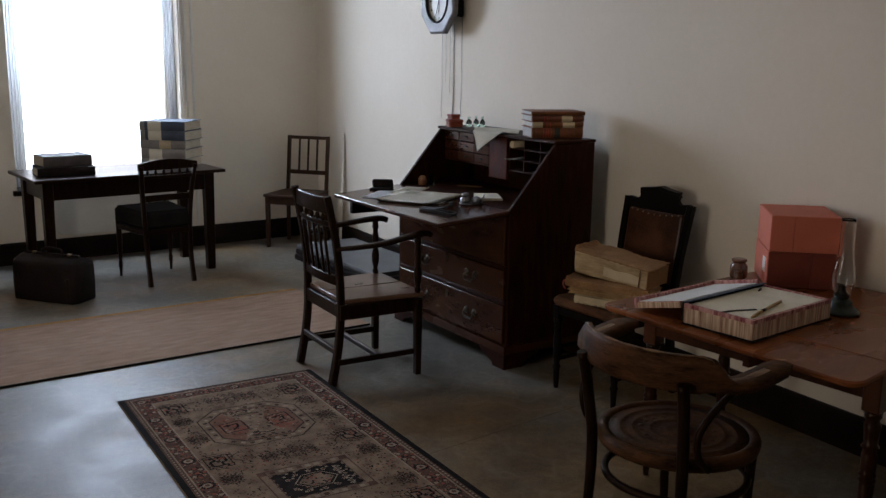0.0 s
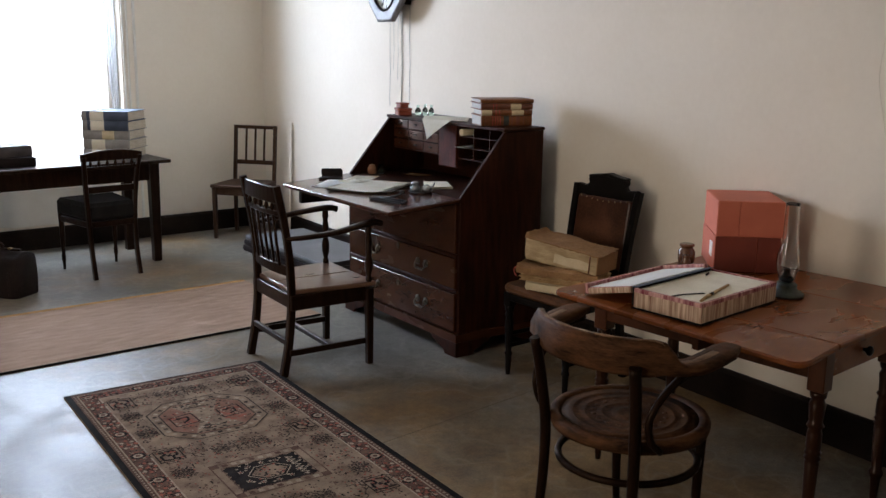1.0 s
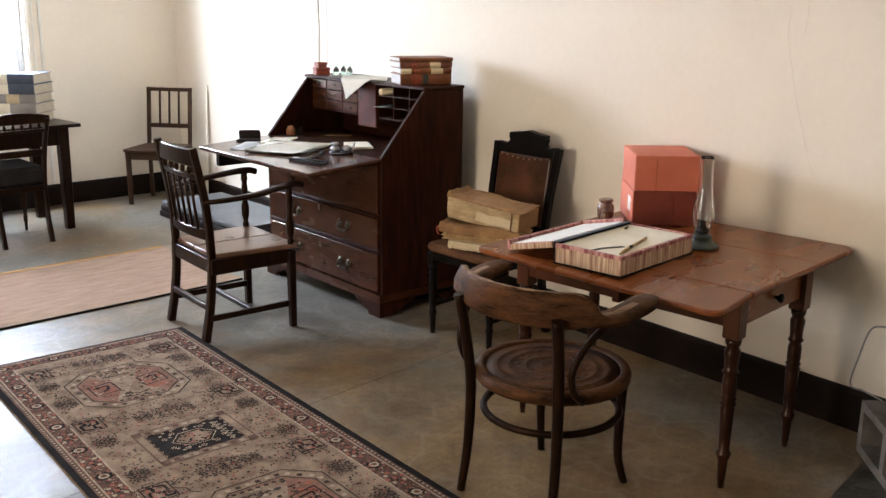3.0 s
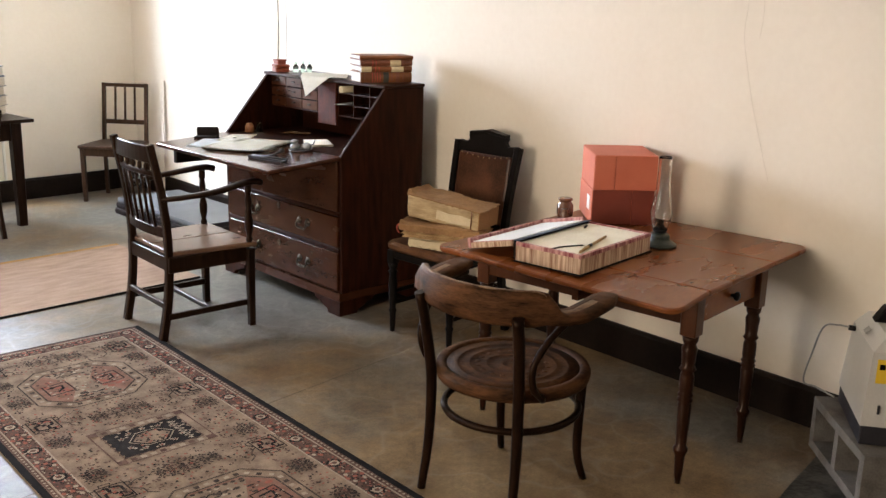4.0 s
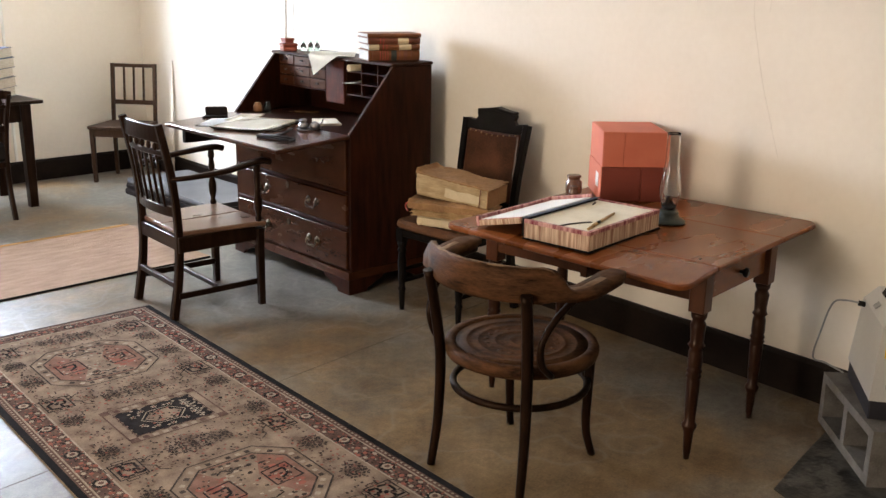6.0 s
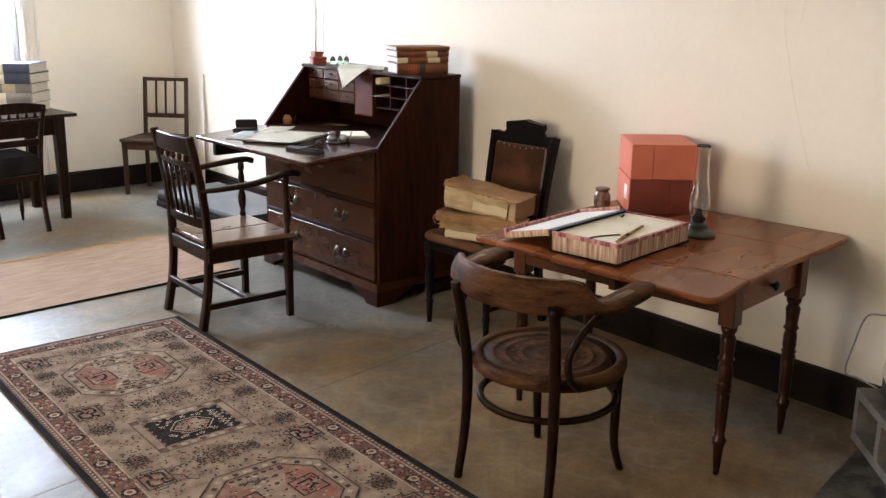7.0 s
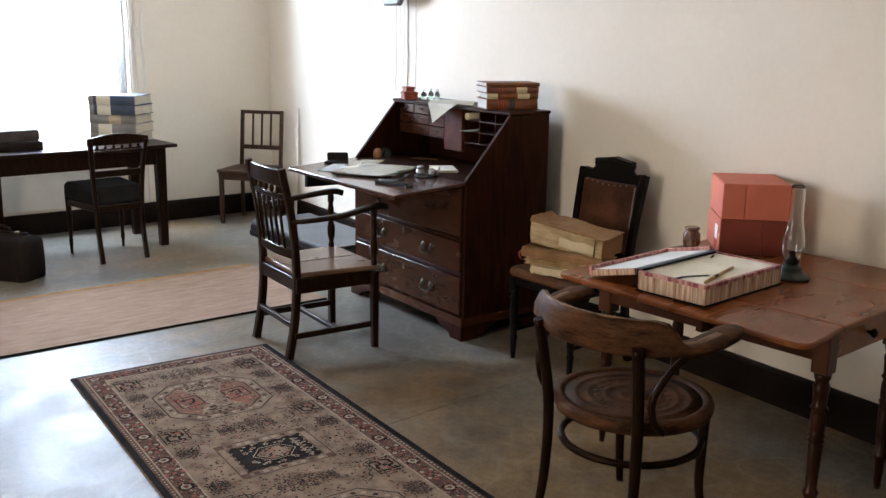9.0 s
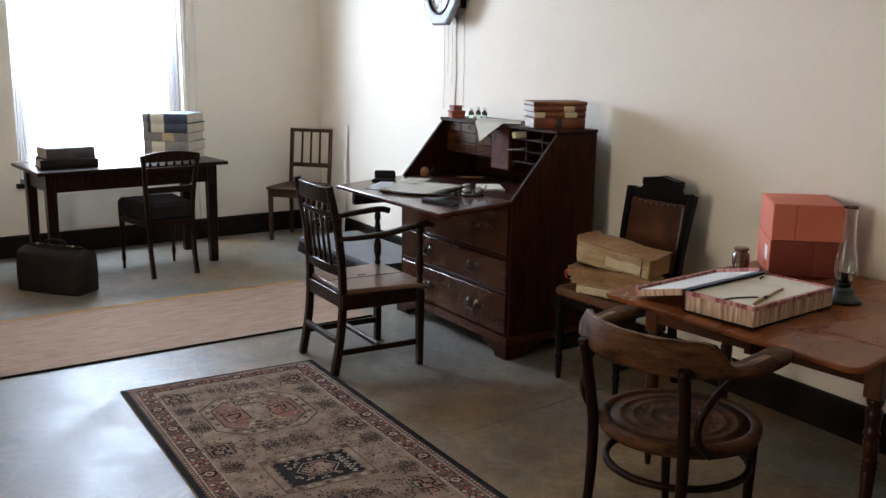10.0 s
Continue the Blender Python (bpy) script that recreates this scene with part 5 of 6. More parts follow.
bmesh.ops.solidify(sheet, geom=sheet.faces[:], thickness=0.0012)
ob = part("old_document", sheet, MANUSCRIPT)
ob.matrix_world = DESK
tagged(ob, "creased cream document hanging over the bureau's edge", "document")

for x, y, r, h, mt in ((0.400, 0.985, 0.018, 0.060, GREENGLASS), (0.425, 0.945, 0.016, 0.068, GREENGLASS), (0.440, 0.900, 0.016, 0.066, GREENGLASS)):
    b = thing("glass_bottle", DESK @ pose(x, y, 1.1885), "small pale green glass ink bottle", "bottle", "ink bottles on the bureau")
    part("bottle_body", lathe([(r * 0.9, 0), (r, 0.003), (r, h * 0.55), (r * 0.5, h * 0.68), (r * 0.42, h * 0.9), (r * 0.55, h * 0.93), (r * 0.52, h)], 14), mt, b)
b = thing("red_box", DESK @ pose(0.330, 1.040, 1.1885, 0, 0, -20) @ Matrix.Scale(0.86, 4), "small red-brown leather case with a rounded lid", "box", "small red cases")
part("body", prism(round_corner(-0.05, 0.05, -0.06, 0.06, 0.015, (1, 1, 1, 1)), 0, 0.030, "z", 0.004), REDGLAZE, b)
part("lid", prism(round_corner(-0.054, 0.054, -0.064, 0.064, 0.018, (1, 1, 1, 1)), 0.0305, 0.052, "z", 0.007), REDGLAZE, b)
b = thing("red_box", DESK @ pose(0.330, 1.050, 1.2340, 0, 0, -8) @ Matrix.Scale(0.86, 4), "smaller brown-red case lying on another", "box", "small red cases")
part("body", prism(round_corner(-0.032, 0.032, -0.040, 0.040, 0.010, (1, 1, 1, 1)), 0, 0.018, "z", 0.003), REDGLAZE, b)
part("lid", prism(round_corner(-0.036, 0.036, -0.046, 0.046, 0.012, (1, 1, 1, 1)), 0.0185, 0.033, "z", 0.005), REDGLAZE, b)

FLAP = DESK @ pose(-0.004, 0, 0.843, 0, -4.1, 0)      # the flap's upper face
tagged(part("spectacle_case", prism([(-0.065, 0), (0.065, 0), (0.068, 0.006), (0.064, 0.010), (-0.064, 0.010), (-0.068, 0.006)], -0.028, 0.028, "y", 0.002), BLACKLEATHER), "open black leather spectacle case standing on the flap", "case")
case = scene.objects["spectacle_case"]
case.matrix_world = FLAP @ pose(-0.165, 1.055, 0.0008, 0, 0, 128)
part("case_lid", prism([(-0.066, 0.010), (0.066, 0.010), (0.067, 0.045), (0.060, 0.056), (-0.060, 0.056), (-0.067, 0.045)], -0.032, -0.020, "y", 0.003), BLACKLEATHER, case, "raised lid")

rng = random.Random(9)


def paper_sheet(name, m, w, d, mat, label, bend=0.004, category="paper", group="", thick=0.0009):
    bm = bmesh.new()
    rows2 = []
    for i in range(9):
        r2 = []
        for j in range(9):
            x, y = w * (i / 8 - 0.5), d * (j / 8 - 0.5)
            r2.append(bm.verts.new((x + rng.uniform(-1, 1) * 0.0015 * (j in (0, 8)), y + rng.uniform(-1, 1) * 0.0015 * (i in (0, 8)), bend * (1 + math.sin(i * 0.7 + 1) * math.cos(j * 0.6)) * 0.5 * (abs(i - 4) / 4 + 0.2))))
        rows2.append(r2)
    for i in range(8):
        for j in range(8):
            f = bm.faces.new((rows2[i][j], rows2[i + 1][j], rows2[i + 1][j + 1], rows2[i][j + 1]))
            f.smooth = True
    bmesh.ops.solidify(bm, geom=bm.faces[:], thickness=thick)
    ob = part(name, bm, mat)
    ob.matrix_world = m @ pose(0, 0, 0.0012)
    return tagged(ob, label, category, group)


g = "papers on the writing flap"
zz = 0.0008
for i in range(6):
    paper_sheet("manuscript", FLAP @ pose(-0.160 + rng.uniform(-0.016, 0.016), 0.640 + rng.uniform(-0.016, 0.016), zz, 0, 0, 22 + rng.uniform(-6, 6)), 0.30, 0.37, OLDPAPER if i % 3 == 0 else MANUSCRIPT, "loose sheet of old yellowed manuscript", 0.0016, "paper", g, 0.0020)
    zz += 0.0024
paper_sheet("manuscript", FLAP @ pose(-0.235, 0.875, 0.0008, 0, 0, 36), 0.23, 0.20, WHITEPAPER, "white sheet beside the manuscripts", 0.003, "paper", g)
paper_sheet("manuscript", FLAP @ pose(-0.10, 0.835, zz - 0.004, 0, 0, 30), 0.20, 0.16, PAPER, "small creased cream sheet", 0.008, "paper", g)

ink = thing("inkstand", FLAP @ pose(-0.035, 0.300, 0.0008), "pewter inkstand with two wells and a dish", "inkstand")
part("dish", lathe([(0.045, 0), (0.062, 0.004), (0.066, 0.009), (0.060, 0.007), (0.02, 0.005)], 20), STEEL, ink)
part("inkwell", lathe([(0.020, 0.006), (0.027, 0.012), (0.028, 0.026), (0.016, 0.036), (0.016, 0.040), (0.021, 0.044), (0.021, 0.052), (0.010, 0.058)], 16, -0.018, 0.026), STEEL, ink, "pewter well with lid")
part("inkwell", lathe([(0.022, 0.006), (0.030, 0.014), (0.026, 0.030), (0.014, 0.036), (0.010, 0.040)], 16, 0.020, -0.022), STEEL, ink, "squat pewter well")
part("spout", tube(curve_points([(0.036, -0.04, 0.026), (0.045, -0.052, 0.034), (0.05, -0.058, 0.052)], 4), 0.004, 6), STEEL, ink)
blot = thing("pen_tray", FLAP @ pose(-0.285, 0.235, 0.0008, 0, 0, 8), "black iron pen tray with a knob", "pen tray")
part("tray", add(box(-0.022, 0.022, -0.125, 0.125, 0, 0.006, 0.002), add(box(-0.022, -0.016, -0.125, 0.125, 0.006, 0.014), box(0.016, 0.022, -0.125, 0.125, 0.006, 0.014))), IRON, blot)
part("pen", tube([(0.0, -0.115, 0.013), (0.0, 0.118, 0.014)], 0.004, 6), EBONY, blot)
part("knob", add(tube([(0.035, 0.06, 0.004), (0.06, 0.02, 0.012), (0.075, -0.02, 0.030)], 0.007, 6), lathe([(0.006, 0), (0.013, 0.006), (0.013, 0.016), (0.005, 0.022)], 10, 0.078, -0.025, 0.024)), IRON, blot)

IN = DESK @ pose(0, 0, 0.8418)
b = thing("earthenware_pot", IN @ pose(0.115, 1.055, 0), "small ochre earthenware pot in the bureau", "pot")
part("pot_body", lathe([(0.022, 0), (0.026, 0.004), (0.027, 0.034), (0.022, 0.042), (0.018, 0.044), (0.019, 0.052), (0.012, 0.055)], 16), OCHRE, b)
b = thing("glass_jar", IN @ pose(0.165, 1.03, 0), "small dark glass jar in the bureau", "jar")
part("jar_body", lathe([(0.018, 0), (0.021, 0.004), (0.021, 0.040), (0.015, 0.048), (0.016, 0.056)], 14), GREENGLASS, b)
paper_sheet("envelope", IN @ pose(0.31, 0.86, 0.0008, 0, 0, 15), 0.10, 0.16, PARCEL, "folded brown envelope inside the bureau", 0.006, "envelope")
book("booklet", IN @ pose(0.16, 0.30, 0.0006, 0, 0, 62), 0.20, 0.13, 0.014, PAPER, "thin cream booklet inside the bureau", (), "booklet", "", PAPER)
ob = part("paper_roll", tube([(IX - 0.02, 0.395, 1.136), (IX + 0.16, 0.395, 1.136)], 0.019, 14, up=(0, 0, 1)), CREAMLABEL)
ob.matrix_world = DESK
tagged(ob, "rolled cream paper lying in a pigeonhole", "paper roll")
paper_sheet("folded_letter", DESK @ pose(IX + 0.035, 0.385, 1.056, 0, -3, 0), 0.16, 0.085, PAPER, "folded letter sticking out of a pigeonhole", 0.003, "letter")

# ---------------------------------------------------------------- on the drop-leaf table
TZ = TH + 0.0014
AL = pose(2.521, 1.829, TZ, 0, 0, 3.8)
album = thing("clamshell_box", AL, "open marbled clamshell book box lined with cream paper", "box file")
AW, AD, AH = 0.474, 0.272, 0.072


def marbled():
    m = material("marbled_paper", (0.185, 0.006, 0.026), (0.60, 0.33, 0.30), 26, 0.4, bump=0.02, stretch=(2.4, 2.4, 0.3), fine=70, spread=0.3)
    return m


MARBLE = marbled()
STREAK = material("streaked_page_edges", (0.25, 0.105, 0.060), (0.72, 0.56, 0.40), 12, 0.7, bump=0.1, stretch=(6, 6, 0.35), fine=30, spread=0.36)
part("base_board", box(-0.006, AW + 0.006, -0.006, AD + 0.004, 0, 0.004), BLACKEDGE, album)
part("wall", box(0, AW, 0, 0.008, 0.004, AH - 0.014, 0.001), STREAK, album, "streaked paper side")
part("wall", box(0, 0.008, 0.008, AD, 0.004, AH - 0.014, 0.001), STREAK, album, "streaked paper side")
part("wall", box(AW - 0.008, AW, 0.008, AD, 0.004, AH - 0.014, 0.001), STREAK, album, "streaked paper side")
for x0, x1, y0, y1 in ((-0.001, AW + 0.001, -0.001, 0.013), (-0.001, 0.012, 0.013, AD), (AW - 0.012, AW + 0.001, 0.013, AD)):
    part("rim", box(x0, x1, y0, y1, AH - 0.014, AH, 0.001), MARBLE, album, "crimson marbled rim")
part("text_block", box(0.012, AW - 0.012, 0.013, AD - 0.006, 0.004, AH - 0.004, 0.002), PAPER, album, "cream paper inside")
# black here paints the shade of the gap below the lid
part("spine", box(0.010, AW - 0.004, AD - 0.006, AD + 0.016, 0.004, AH + 0.002, 0.002), BLACKEDGE, album, "spine coloured black as the shaded gap under the lid")
lid = part("lid", box(0, AW, 0, 0.205, -0.020, 0, 0.001), STREAK, album, "open lid leaning down")
lid.matrix_local = pose(0, AD + 0.018, AH, -12.5, 0, 0)
part("lid_rim", add(add(box(-0.001, AW + 0.001, 0.190, 0.206, -0.0205, 0.016, 0.002), box(AW - 0.014, AW + 0.001, 0.0, 0.190, -0.0205, 0.016, 0.002)), box(0.002, 0.010, 0.0, 0.188, -0.0005, 0.0022)), MARBLE, lid, "marbled lid rim")
part("lid_lining", box(0.010, AW - 0.018, 0.002, 0.188, 0.0, 0.0035), WHITEPAPER, lid, "white lining sheet")
part("ribbon", box(0.006, AW - 0.004, -0.034, -0.006, -0.002, 0.0015), NAVY, lid, "dark blue cloth hinge")
pen = thing("dip_pen", AL @ pose(0.035, 0.028, AH - 0.004, 0, 0, 13), "wooden dip pen lying on the cream paper", "pen")
part("holder", tube([(0.0, 0, 0.004), (0.06, 0, 0.006), (0.27, 0, 0.0045)], 0.0064, 8, scales=[0.7, 1.0, 0.7]), OLDPAPER, pen)
part("collar", tube([(0.085, 0, 0.0062), (0.115, 0, 0.0060)], 0.0062, 8), EBONY, pen, "black pen collar")
ob = part("black_ribbon", sweep(curve_points([(0.02, 0.128, 0), (0.06, 0.122, 0), (0.10, 0.104, 0), (0.14, 0.082, 0)], 5), [(-0.007, 0.0), (0.007, 0.0), (0.007, 0.0015), (-0.007, 0.0015)]), EBONY)
ob.matrix_world = AL @ pose(0, 0, AH - 0.0035)
tagged(ob, "narrow black ribbon lying on the cream paper", "ribbon")
ob = part("black_clip", box(-0.018, 0.018, -0.004, 0.004, 0, 0.006, 0.002), EBONY)
ob.matrix_world = AL @ pose(0.390, 0.232, AH - 0.0038, 0, 0, 20)
tagged(ob, "small black clip on the cream paper", "clip")

BX = pose(3.205, 2.283, TZ, 0, 0, -44.5)


def box_file(m, w, d, h, front, label, seam):
    b = thing("archive_box", m, label, "box", "archive boxes on the table")
    part("body", box(0.002, w, 0.002, d, 0, h, 0.002), PINK, b, "salmon cloth sides")
    part("front_panel", box(0.001, seam - 0.0012, -0.003, 0.0015, 0.001, h - 0.001, 0.001), front, b)
    part("front_panel", box(seam + 0.0012, w - 0.001, -0.003, 0.0015, 0.001, h - 0.001, 0.001), front, b)
    part("side_panel", box(-0.003, 0.0015, 0.0, d - 0.002, 0.001, h - 0.001, 0.001), PINK, b)
    return b


low = box_file(BX, 0.258, 0.308, 0.146, PINKDARK, "dark red cloth-covered archive box with paper label", 0.165)
part("paper_label", box(-0.0045, -0.003, 0.05, 0.11, 0.05, 0.11), WHITEPAPER, low, "white paper label")
box_file(BX @ pose(0.003, -0.001, 0.1466), 0.260, 0.310, 0.145, PINK, "salmon cloth-covered archive box stacked on another", 0.085)

lamp = thing("oil_lamp", pose(3.100, 1.888, TZ), "small oil lamp with green base and clear chimney", "lamp")
part("base", lathe([(0.062, 0), (0.068, 0.004), (0.067, 0.009), (0.058, 0.016), (0.044, 0.024), (0.038, 0.034), (0.040, 0.042), (0.034, 0.050), (0.022, 0.054)], 24), GREENGLAZE, lamp, "dark green enamel foot")
part("burner", lathe([(0.020, 0.054), (0.026, 0.060), (0.029, 0.070), (0.018, 0.076), (0.011, 0.090), (0.014, 0.098), (0.006, 0.104)], 16), IRON, lamp, "black burner")
gl = [(0.030, 0.068), (0.031, 0.082), (0.039, 0.108), (0.042, 0.132), (0.037, 0.165), (0.030, 0.195), (0.026, 0.23), (0.0245, 0.335), (0.0255, 0.345)]
part("chimney", lathe(gl + [(r - 0.0018, h) for r, h in gl[::-1]], 28), GLASS, lamp, "clear glass chimney")
jar = thing("stoneware_jar", pose(3.240, 2.448, TZ), "glazed brown stoneware jar", "jar", "stoneware jars")
part("jar_body", lathe([(0.028, 0), (0.034, 0.006), (0.036, 0.020), (0.035, 0.052), (0.026, 0.064), (0.025, 0.068), (0.031, 0.072), (0.031, 0.080), (0.025, 0.083)], 20), STONEWARE, jar)
jar = thing("stoneware_jar", pose(3.176, 2.400, TZ), "tiny glazed brown stoneware jar", "jar", "stoneware jars")
part("jar_body", lathe([(0.016, 0), (0.020, 0.004), (0.020, 0.030), (0.014, 0.038), (0.017, 0.042), (0.016, 0.050)], 16), STONEWARE, jar)

# ---------------------------------------------------------------- parcels on the leather chair
g = "paper bundles on the chair"


def bundle(m, w, d, h, mat, label, name="paper_bundle", skew=0.012, sheets=9):
    """A sheaf of uneven folded sheets, bulging in the middle."""
    b = thing(name, m, label, "bundle", g)
    bm = bmesh.new()
    t = h / sheets
    for k in range(sheets):
        sx, sy, tw = rng.uniform(-skew, skew), rng.uniform(-skew, skew), rng.uniform(-0.03, 0.03)
        kw, kd = rng.uniform(0.94, 1.02), rng.uniform(0.94, 1.02)
        nx, ny = 8, 5
        top, low = {}, {}
        for i in range(nx + 1):
            for j in range(ny + 1):
                u, v = i / nx - 0.5, j / ny - 0.5
                edge = i in (0, nx) or j in (0, ny)
                x, y = u * w * kw + sx + rng.uniform(-1, 1) * 0.005 * edge, v * d * kd + sy + rng.uniform(-1, 1) * 0.005 * edge
                x, y = x - y * tw, y + x * tw
                lift = 0.014 * (k / sheets) * math.sin(5 * u + 2 * v + 1) * math.cos(4 * v)
                low[i, j] = bm.verts.new((x, y, k * t + lift + 0.0003))
                top[i, j] = bm.verts.new((x, y, k * t + t + lift - 0.0003 - (0.35 * t if edge else 0)))
        for i in range(nx):
            for j in range(ny):
                f = bm.faces.new((top[i, j], top[i + 1, j], top[i + 1, j + 1], top[i, j + 1]))
                f.smooth = True
                bm.faces.new((low[i, j + 1], low[i + 1, j + 1], low[i + 1, j], low[i, j]))
        for i in range(nx):
            bm.faces.new((low[i, 0], low[i + 1, 0], top[i + 1, 0], top[i, 0]))
            bm.faces.new((low[i + 1, ny], low[i, ny], top[i, ny], top[i + 1, ny]))
        for j in range(ny):
            bm.faces.new((low[0, j + 1], low[0, j], top[0, j], top[0, j + 1]))
            bm.faces.new((low[nx, j], low[nx, j + 1], top[nx, j + 1], top[nx, j]))
    tagged(part("sheaf", bm, mat, b), kind="stuff")
    return b


PB = pose(3.170, 3.078, 0.4712, 0, 0, -68)
low_pack = bundle(PB @ pose(0.01, 0.015, 0, 0, 0, -4), 0.33, 0.23, 0.044, CREAMLABEL, "bundle of cream papers with ragged edges", sheets=12)
mid_pack = bundle(PB @ pose(-0.014, 0.012, 0.054, 0, 1.0, 5), 0.37, 0.25, 0.058, OLDPAPER, "browned papers in a torn brown folder", sheets=14)


def wrapped(w, d, h, drop, seed, thick=0.0022, lift=0.0):
    """A sheet of wrapping paper laid over a block: creased on top, torn off unevenly down the front, folded over both ends."""
    r = random.Random(seed)
    bm = bmesh.new()
    nx, ny = 40, 14
    rows = []
    tear = [drop * (0.88 + 0.24 * r.random()) + 0.004 * (r.random() > 0.85) for _ in range(nx + 1)]
    for i in range(nx + 1):
        row = []
        u = i / nx - 0.5
        for j in range(ny + 1):
            v = j / ny
            x = u * (w + 0.006)
            if v < 0.25:      # the part hanging down in front
                f = 1 - v / 0.25
                y, z = -d / 2 - 0.0035 - 0.003 * f * r.random(), h - tear[i] * f
            else:
                f = (v - 0.25) / 0.75
                y, z = -d / 2 + d * f, h + 0.004 * math.sin(9 * u + 3 * f) + 0.0032 * r.random() + lift * max(0.0, -u - 0.44)
            row.append(bm.verts.new((x + 0.003 * r.uniform(-1, 1) * (i in (0, nx)), y, z + 0.0025)))
        rows.append(row)
    for i in range(nx):
        for j in range(ny):
            bm.faces.new((rows[i][j], rows[i + 1][j], rows[i + 1][j + 1], rows[i][j + 1]))
    bmesh.ops.recalc_face_normals(bm, faces=bm.faces[:])
    bmesh.ops.solidify(bm, geom=bm.faces[:], thickness=thick)
    return bm


part("pad_cover", wrapped(0.335, 0.240, 0.046, 0.036, 5), CREAMLABEL, low_pack, "cream paper cover")
part("folder_cover", wrapped(0.385, 0.262, 0.064, 0.030, 3, lift=0.12), PARCEL, mid_pack, "torn brown folder cover")
PARC = PB @ pose(0.0, 0.030, 0.127, 1.0, 4.0, -7)
top = thing("paper_parcel", PARC, "thick parcel in torn brown wrapping paper", "parcel", g)
bm = box(-0.195, 0.195, -0.095, 0.095, 0.0, 0.100, 0.010, 2)
bmesh.ops.subdivide_edges(bm, edges=[e for e in bm.edges if e.calc_length() > 0.08], cuts=7, use_grid_fill=True)
prng = random.Random(12)
for v in bm.verts:
    v.co.y += 0.004 * math.sin(23 * v.co.x + 40 * v.co.z) + prng.uniform(-1, 1) * 0.0012
    v.co.z *= 1.0 + 0.10 * v.co.x / 0.2 * -1
    v.co.x += prng.uniform(-1, 1) * 0.002
part("inner_wrapper", bm, WRAPPALE, top, "paler crumpled inner wrapper")
wr = part("torn_wrapper", wrapped(0.392, 0.194, 0.100, 0.006, 8, lift=0.25), PARCEL, top, "torn brown outer wrapper")
wr.matrix_local = pose(0, 0, 0.003, 0, 2.8, 0)
part("end_wrap", prism([(-0.098, 0.004), (0.098, 0.002), (0.1, 0.088), (0.04, 0.092), (-0.04, 0.086), (-0.1, 0.090)], 0.193, 0.1985, "x", 0.002), PARCEL, top, "folded brown parcel end")
part("torn_flap", prism([(-0.03, 0.022), (0.06, 0.016), (0.155, 0.020), (0.158, 0.055), (0.10, 0.063), (0.04, 0.058), (-0.026, 0.066)], -0.1030, -0.1005, "y", 0.0006), CREAMLABEL, top, "pale torn paper scrap")
part("tie", sweep([(0.158, -0.1035, 0.0), (0.160, -0.1035, 0.092)], rect_section(0.004, 0.004), up=(1, 0, 0)), DARKCALF, top, "dark string tie")
ob = part("red_tape", tube(curve_points([(-0.19, -0.10, 0.120), (-0.215, -0.115, 0.110), (-0.225, -0.10, 0.085), (-0.205, -0.12, 0.075)], 5), 0.004, 6), REDLEATHER)
ob.matrix_world = PB
tagged(ob, "loose end of red tape between the bundles", "tape")

# ---------------------------------------------------------------- leather bag
BAG = pose(1.413, 6.47, 0, 0, 0, -54) @ Matrix.Diagonal((1.08, 0.88, 1.0, 1.0))
bag = thing("leather_bag", BAG, "dark brown leather travelling bag standing on the floor", "bag")
bm = bmesh.new()
rings = []
for zz, k, wx in ((0.0, 0.97, 0.98), (0.012, 1.0, 1.0), (0.12, 1.03, 1.01), (0.228, 1.0, 1.0), (0.252, 0.95, 0.99), (0.264, 0.80, 0.98), (0.280, 0.42, 0.97), (0.288, 0.16, 0.96)):
    rings.append([bm.verts.new((0.235 * wx * (1 if abs(c) == 1 else 0.9 if abs(c) > 0.5 else 0.3) * math.copysign(1, c), 0.128 * k * s2, zz)) for c, s2 in ((-1, -0.75), (-0.9, -1), (-0.3, -1.06), (0.3, -1.06), (0.9, -1), (1, -0.75), (1, 0.75), (0.9, 1), (0.3, 1.06), (-0.3, 1.06), (-0.9, 1), (-1, 0.75))])
for a, c in zip(rings, rings[1:]):
    for i in range(12):
        f = bm.faces.new((a[i], a[(i + 1) % 12], c[(i + 1) % 12], c[i]))
        f.smooth = True
bm.faces.new(rings[0][::-1])
bm.faces.new(rings[-1])
part("bag_body", bm, BLACKLEATHER, bag)
part("frame_bar", box(-0.20, 0.20, -0.014, 0.014, 0.290, 0.302, 0.003), BLACKLEATHER, bag, "hinged frame bar")
part("handle", tube(curve_points([(-0.07, 0, 0.302), (-0.065, 0, 0.325), (0, 0, 0.338), (0.065, 0, 0.325), (0.07, 0, 0.302)], 5), 0.010, 8, up=(0, 1, 0)), BLACKLEATHER, bag, "stitched carrying handle")
for x in (-0.13, 0.13):
    part("clasp", box(x - 0.012, x + 0.012, -0.020, 0.004, 0.296, 0.309, 0.002), BRASS, bag, "brass clasp")
for s2 in (-1, 1):
    part("corner_strap", box(0.19 * s2 - 0.012, 0.19 * s2 + 0.012, -0.134, -0.128, 0.02, 0.17, 0.002), BLACKLEATHER, bag)

# ---------------------------------------------------------------- dehumidifier on blocks
ob = part("floor_sheet", prism([(3.52, 1.30), (3.30, 1.265), (3.02, 1.235), (2.76, 1.20), (2.55, 0.75), (2.45, 0.30), (3.45, 0.25)], 0.0, 0.004, "z"), TRAY)
tagged(ob, "dirty black plastic sheet on the floor", "sheet")


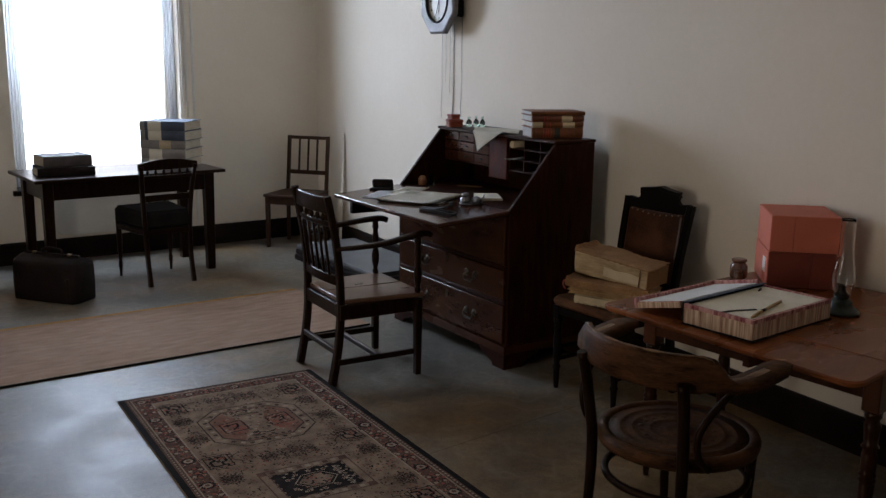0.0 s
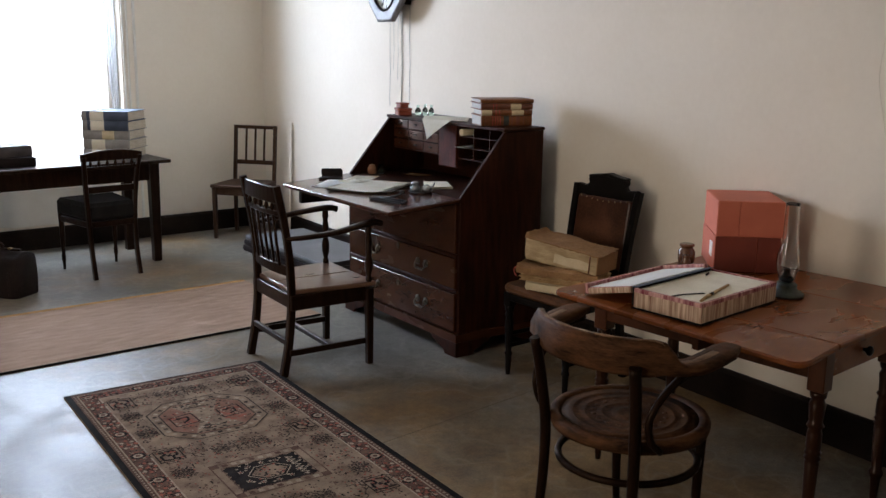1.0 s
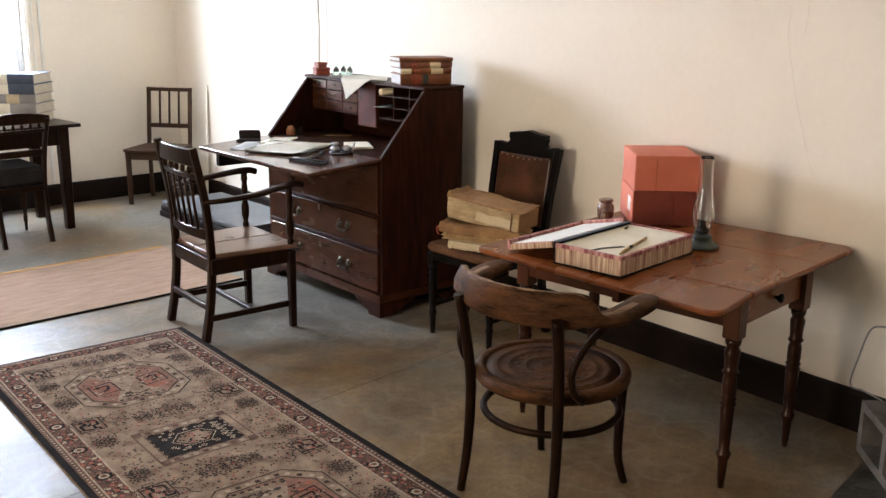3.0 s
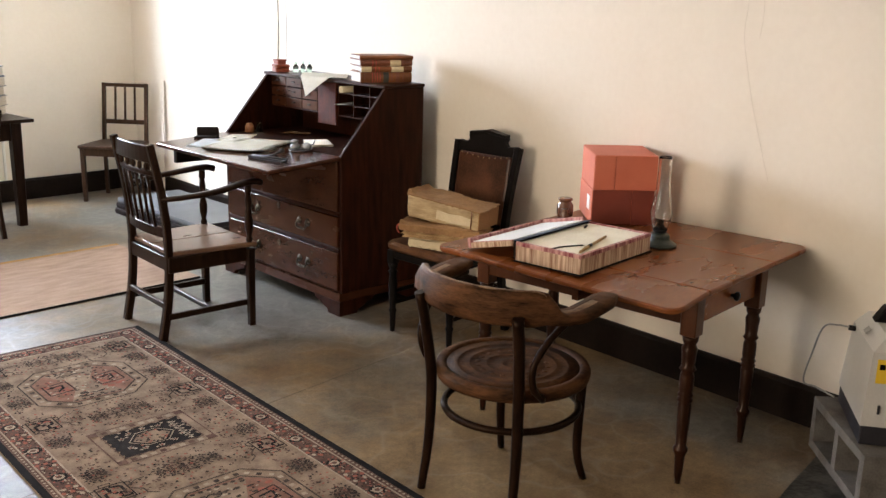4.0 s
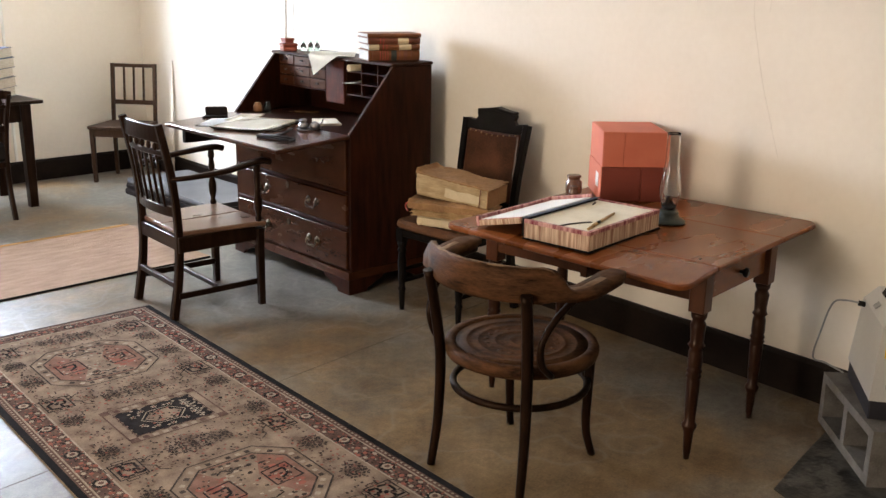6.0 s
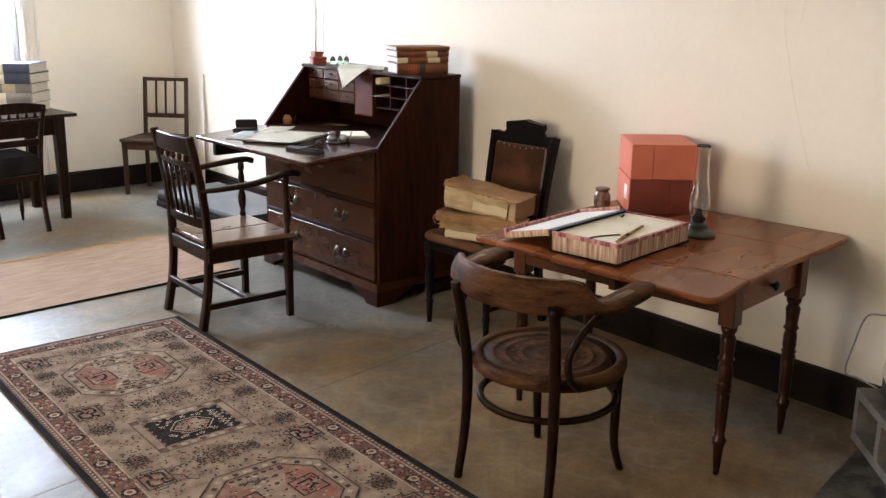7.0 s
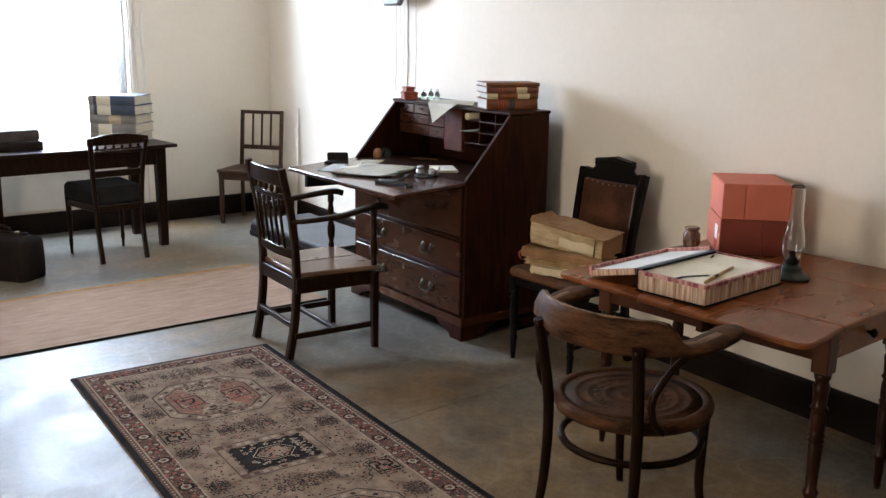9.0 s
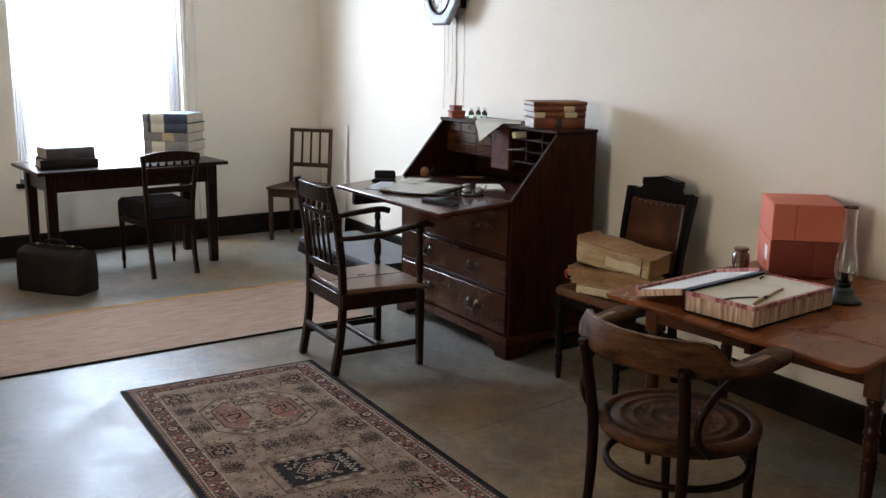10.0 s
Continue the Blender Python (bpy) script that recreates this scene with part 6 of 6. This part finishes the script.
def hollow(xs, zs, holes, y0, y1):
    """A block of cells pulled from y0 to y1, open through the cells named in holes."""
    bm = bmesh.new()
    vs = {(i, j, k): bm.verts.new((x + rng.uniform(-1, 1) * 0.0015, (y0, y1)[k], z)) for i, x in enumerate(xs) for j, z in enumerate(zs) for k in (0, 1)}
    solid = {(i, j) for i in range(len(xs) - 1) for j in range(len(zs) - 1)} - set(holes)
    for i, j in solid:
        for k in (0, 1):
            bm.faces.new([vs[p] for p in ((i, j, k), (i + 1, j, k), (i + 1, j + 1, k), (i, j + 1, k))])
        for di, dj, e in ((-1, 0, ((i, j), (i, j + 1))), (1, 0, ((i + 1, j), (i + 1, j + 1))), (0, -1, ((i, j), (i + 1, j))), (0, 1, ((i, j + 1), (i + 1, j + 1)))):
            if (i + di, j + dj) not in solid:
                bm.faces.new([vs[(*e[0], 0)], vs[(*e[1], 0)], vs[(*e[1], 1)], vs[(*e[0], 1)]])
    bmesh.ops.recalc_face_normals(bm, faces=bm.faces[:])
    return bm


for k in range(2):
    b = thing("concrete_block", pose(2.992 + 0.1485 * k, 0.994 - 0.1663 * k, 0.0042, 0, 0, 41.8), "rough grey hollow concrete block", "block", "concrete blocks")
    bm = hollow([0, 0.036, 0.232, 0.268, 0.464, 0.50], [0, 0.034, 0.168, 0.2], {(1, 1), (3, 1)}, -0.22, 0)
    part("block_body", bm, BLOCK, b)
HT = pose(3.066, 1.050, 0.2048, 0, 0, -57.6)
heat = thing("dehumidifier", HT, "off-white box-shaped dehumidifier on concrete blocks", "dehumidifier")
part("plinth", box(0.004, 0.46, 0.004, 0.378, 0, 0.068, 0.003), GREYPLASTIC, heat, "dark grey plinth")
bm = box(0, 0.466, 0, 0.384, 0.068, 0.372)
tops = [e for e in bm.edges if all(v.co.z > 0.3 for v in e.verts) and (all(v.co.y < 0.1 for v in e.verts) or all(v.co.x < 0.1 for v in e.verts))]
bmesh.ops.bevel(bm, geom=tops, offset=0.045, segments=1, affect="EDGES")
for v in bm.verts:
    if v.co.z > 0.2:
        v.co.y -= 0.055 * (v.co.y > 0.2)
        v.co.x += 0.012 * (v.co.x < 0.1)
part("housing", bm, WHITEPLASTIC, heat, "off-white enamelled housing")
part("front_door", box(0.075, 0.456, -0.006, 0.0, 0.078, 0.322, 0.002), WHITEPLASTIC, heat)
part("grille_recess", box(0.105, 0.43, -0.0085, -0.006, 0.12, 0.29, 0.001), GREYPLASTIC, heat, "dark filter opening")
for i in range(5):
    part("grille_bar", box(0.155 + i * 0.055, 0.161 + i * 0.055, -0.013, -0.0085, 0.12, 0.29, 0.001), WHITEPLASTIC, heat)
part("sticker", box(0.028, 0.062, -0.0012, 0.0, 0.222, 0.305), YELLOW, heat, "yellow warning sticker")
part("sticker_mark", box(0.036, 0.053, -0.0022, -0.0012, 0.270, 0.288), EBONY, heat)
part("latch", box(0.046, 0.054, -0.006, 0.0, 0.115, 0.145, 0.001), GREYPLASTIC, heat)
part("handle_bracket", prism([(0.045, 0.372), (0.125, 0.372), (0.120, 0.425), (0.078, 0.428)], 0.19, 0.24, "y", 0.004), EBONY, heat, "black handle bracket")
part("handle_bar", tube([(0.118, 0.215, 0.412), (0.36, 0.215, 0.412)], 0.010, 8), WHITEPLASTIC, heat)
part("handle_bracket", prism([(0.40, 0.372), (0.33, 0.372), (0.335, 0.425), (0.37, 0.428)], 0.19, 0.24, "y", 0.004), EBONY, heat, "black handle bracket")
part("switch_plate", add(bmesh.new(), box(-0.012, 0.012, 0.15, 0.19, -0.001, 0.0015), Matrix.Translation((0.0225, 0, 0.3495)) @ pose(0, 0, 0, 0, -45, 0)), GREY, heat)
ob = part("control_unit", box(-0.05, 0.05, -0.035, 0.035, 0, 0.022, 0.005), CREAMLABEL)
ob.matrix_world = HT @ pose(0.235, 0.075, 0.3728, 0, 0, 15)
tagged(ob, "cream hand-held control lying on the dehumidifier", "remote control")
p1, p2 = HT @ Vector((0.02, 0.29, 0.31)), HT @ Vector((-0.05, 0.30, 0.318))
cab = thing("power_cable", pose(0, 0, 0), "grey power cable looping to the skirting", "cable")
part("cord", tube(curve_points([p1, p2, (3.38, 1.335, 0.47), (3.43, 1.385, 0.34), (3.47, 1.42, 0.21), (3.45, 1.36, 0.207), (3.40, 1.27, 0.209)], 8), 0.0034, 8), GREY, cab)
part("plug", tube([p1, p1 + (p2 - p1) * 0.45], 0.010, 8), EBONY, cab, "black plug")

# ---------------------------------------------------------------- marks on the long wall
for i, ctrl in enumerate(([(1.90, 2.3), (1.875, 1.95), (1.862, 1.645), (1.867, 1.493), (1.84, 1.361), (1.80, 1.24), (1.768, 1.143), (1.735, 1.03), (1.702, 0.946)], [(1.80, 1.70), (1.79, 1.58), (1.80, 1.50)], [(4.45, 1.36), (4.44, 1.34), (4.45, 1.325)], [(4.62, 1.31), (4.60, 1.30), (4.585, 1.305)])):
    pts = [(wall_x(y) - 0.0006, y + 0.004 * math.sin(17 * z), z) for y, z in [tuple(q)[:2] for q in curve_points([(a, c, 0) for a, c in ctrl], 5)]]
    structure("trim_crack", sweep(pts, [(-0.0008, 0), (0, 0.0004), (0.0008, 0), (0, -0.0004)], up=(1, 0, 0)), CRACK, "hairline crack in the wall plaster", "crack")
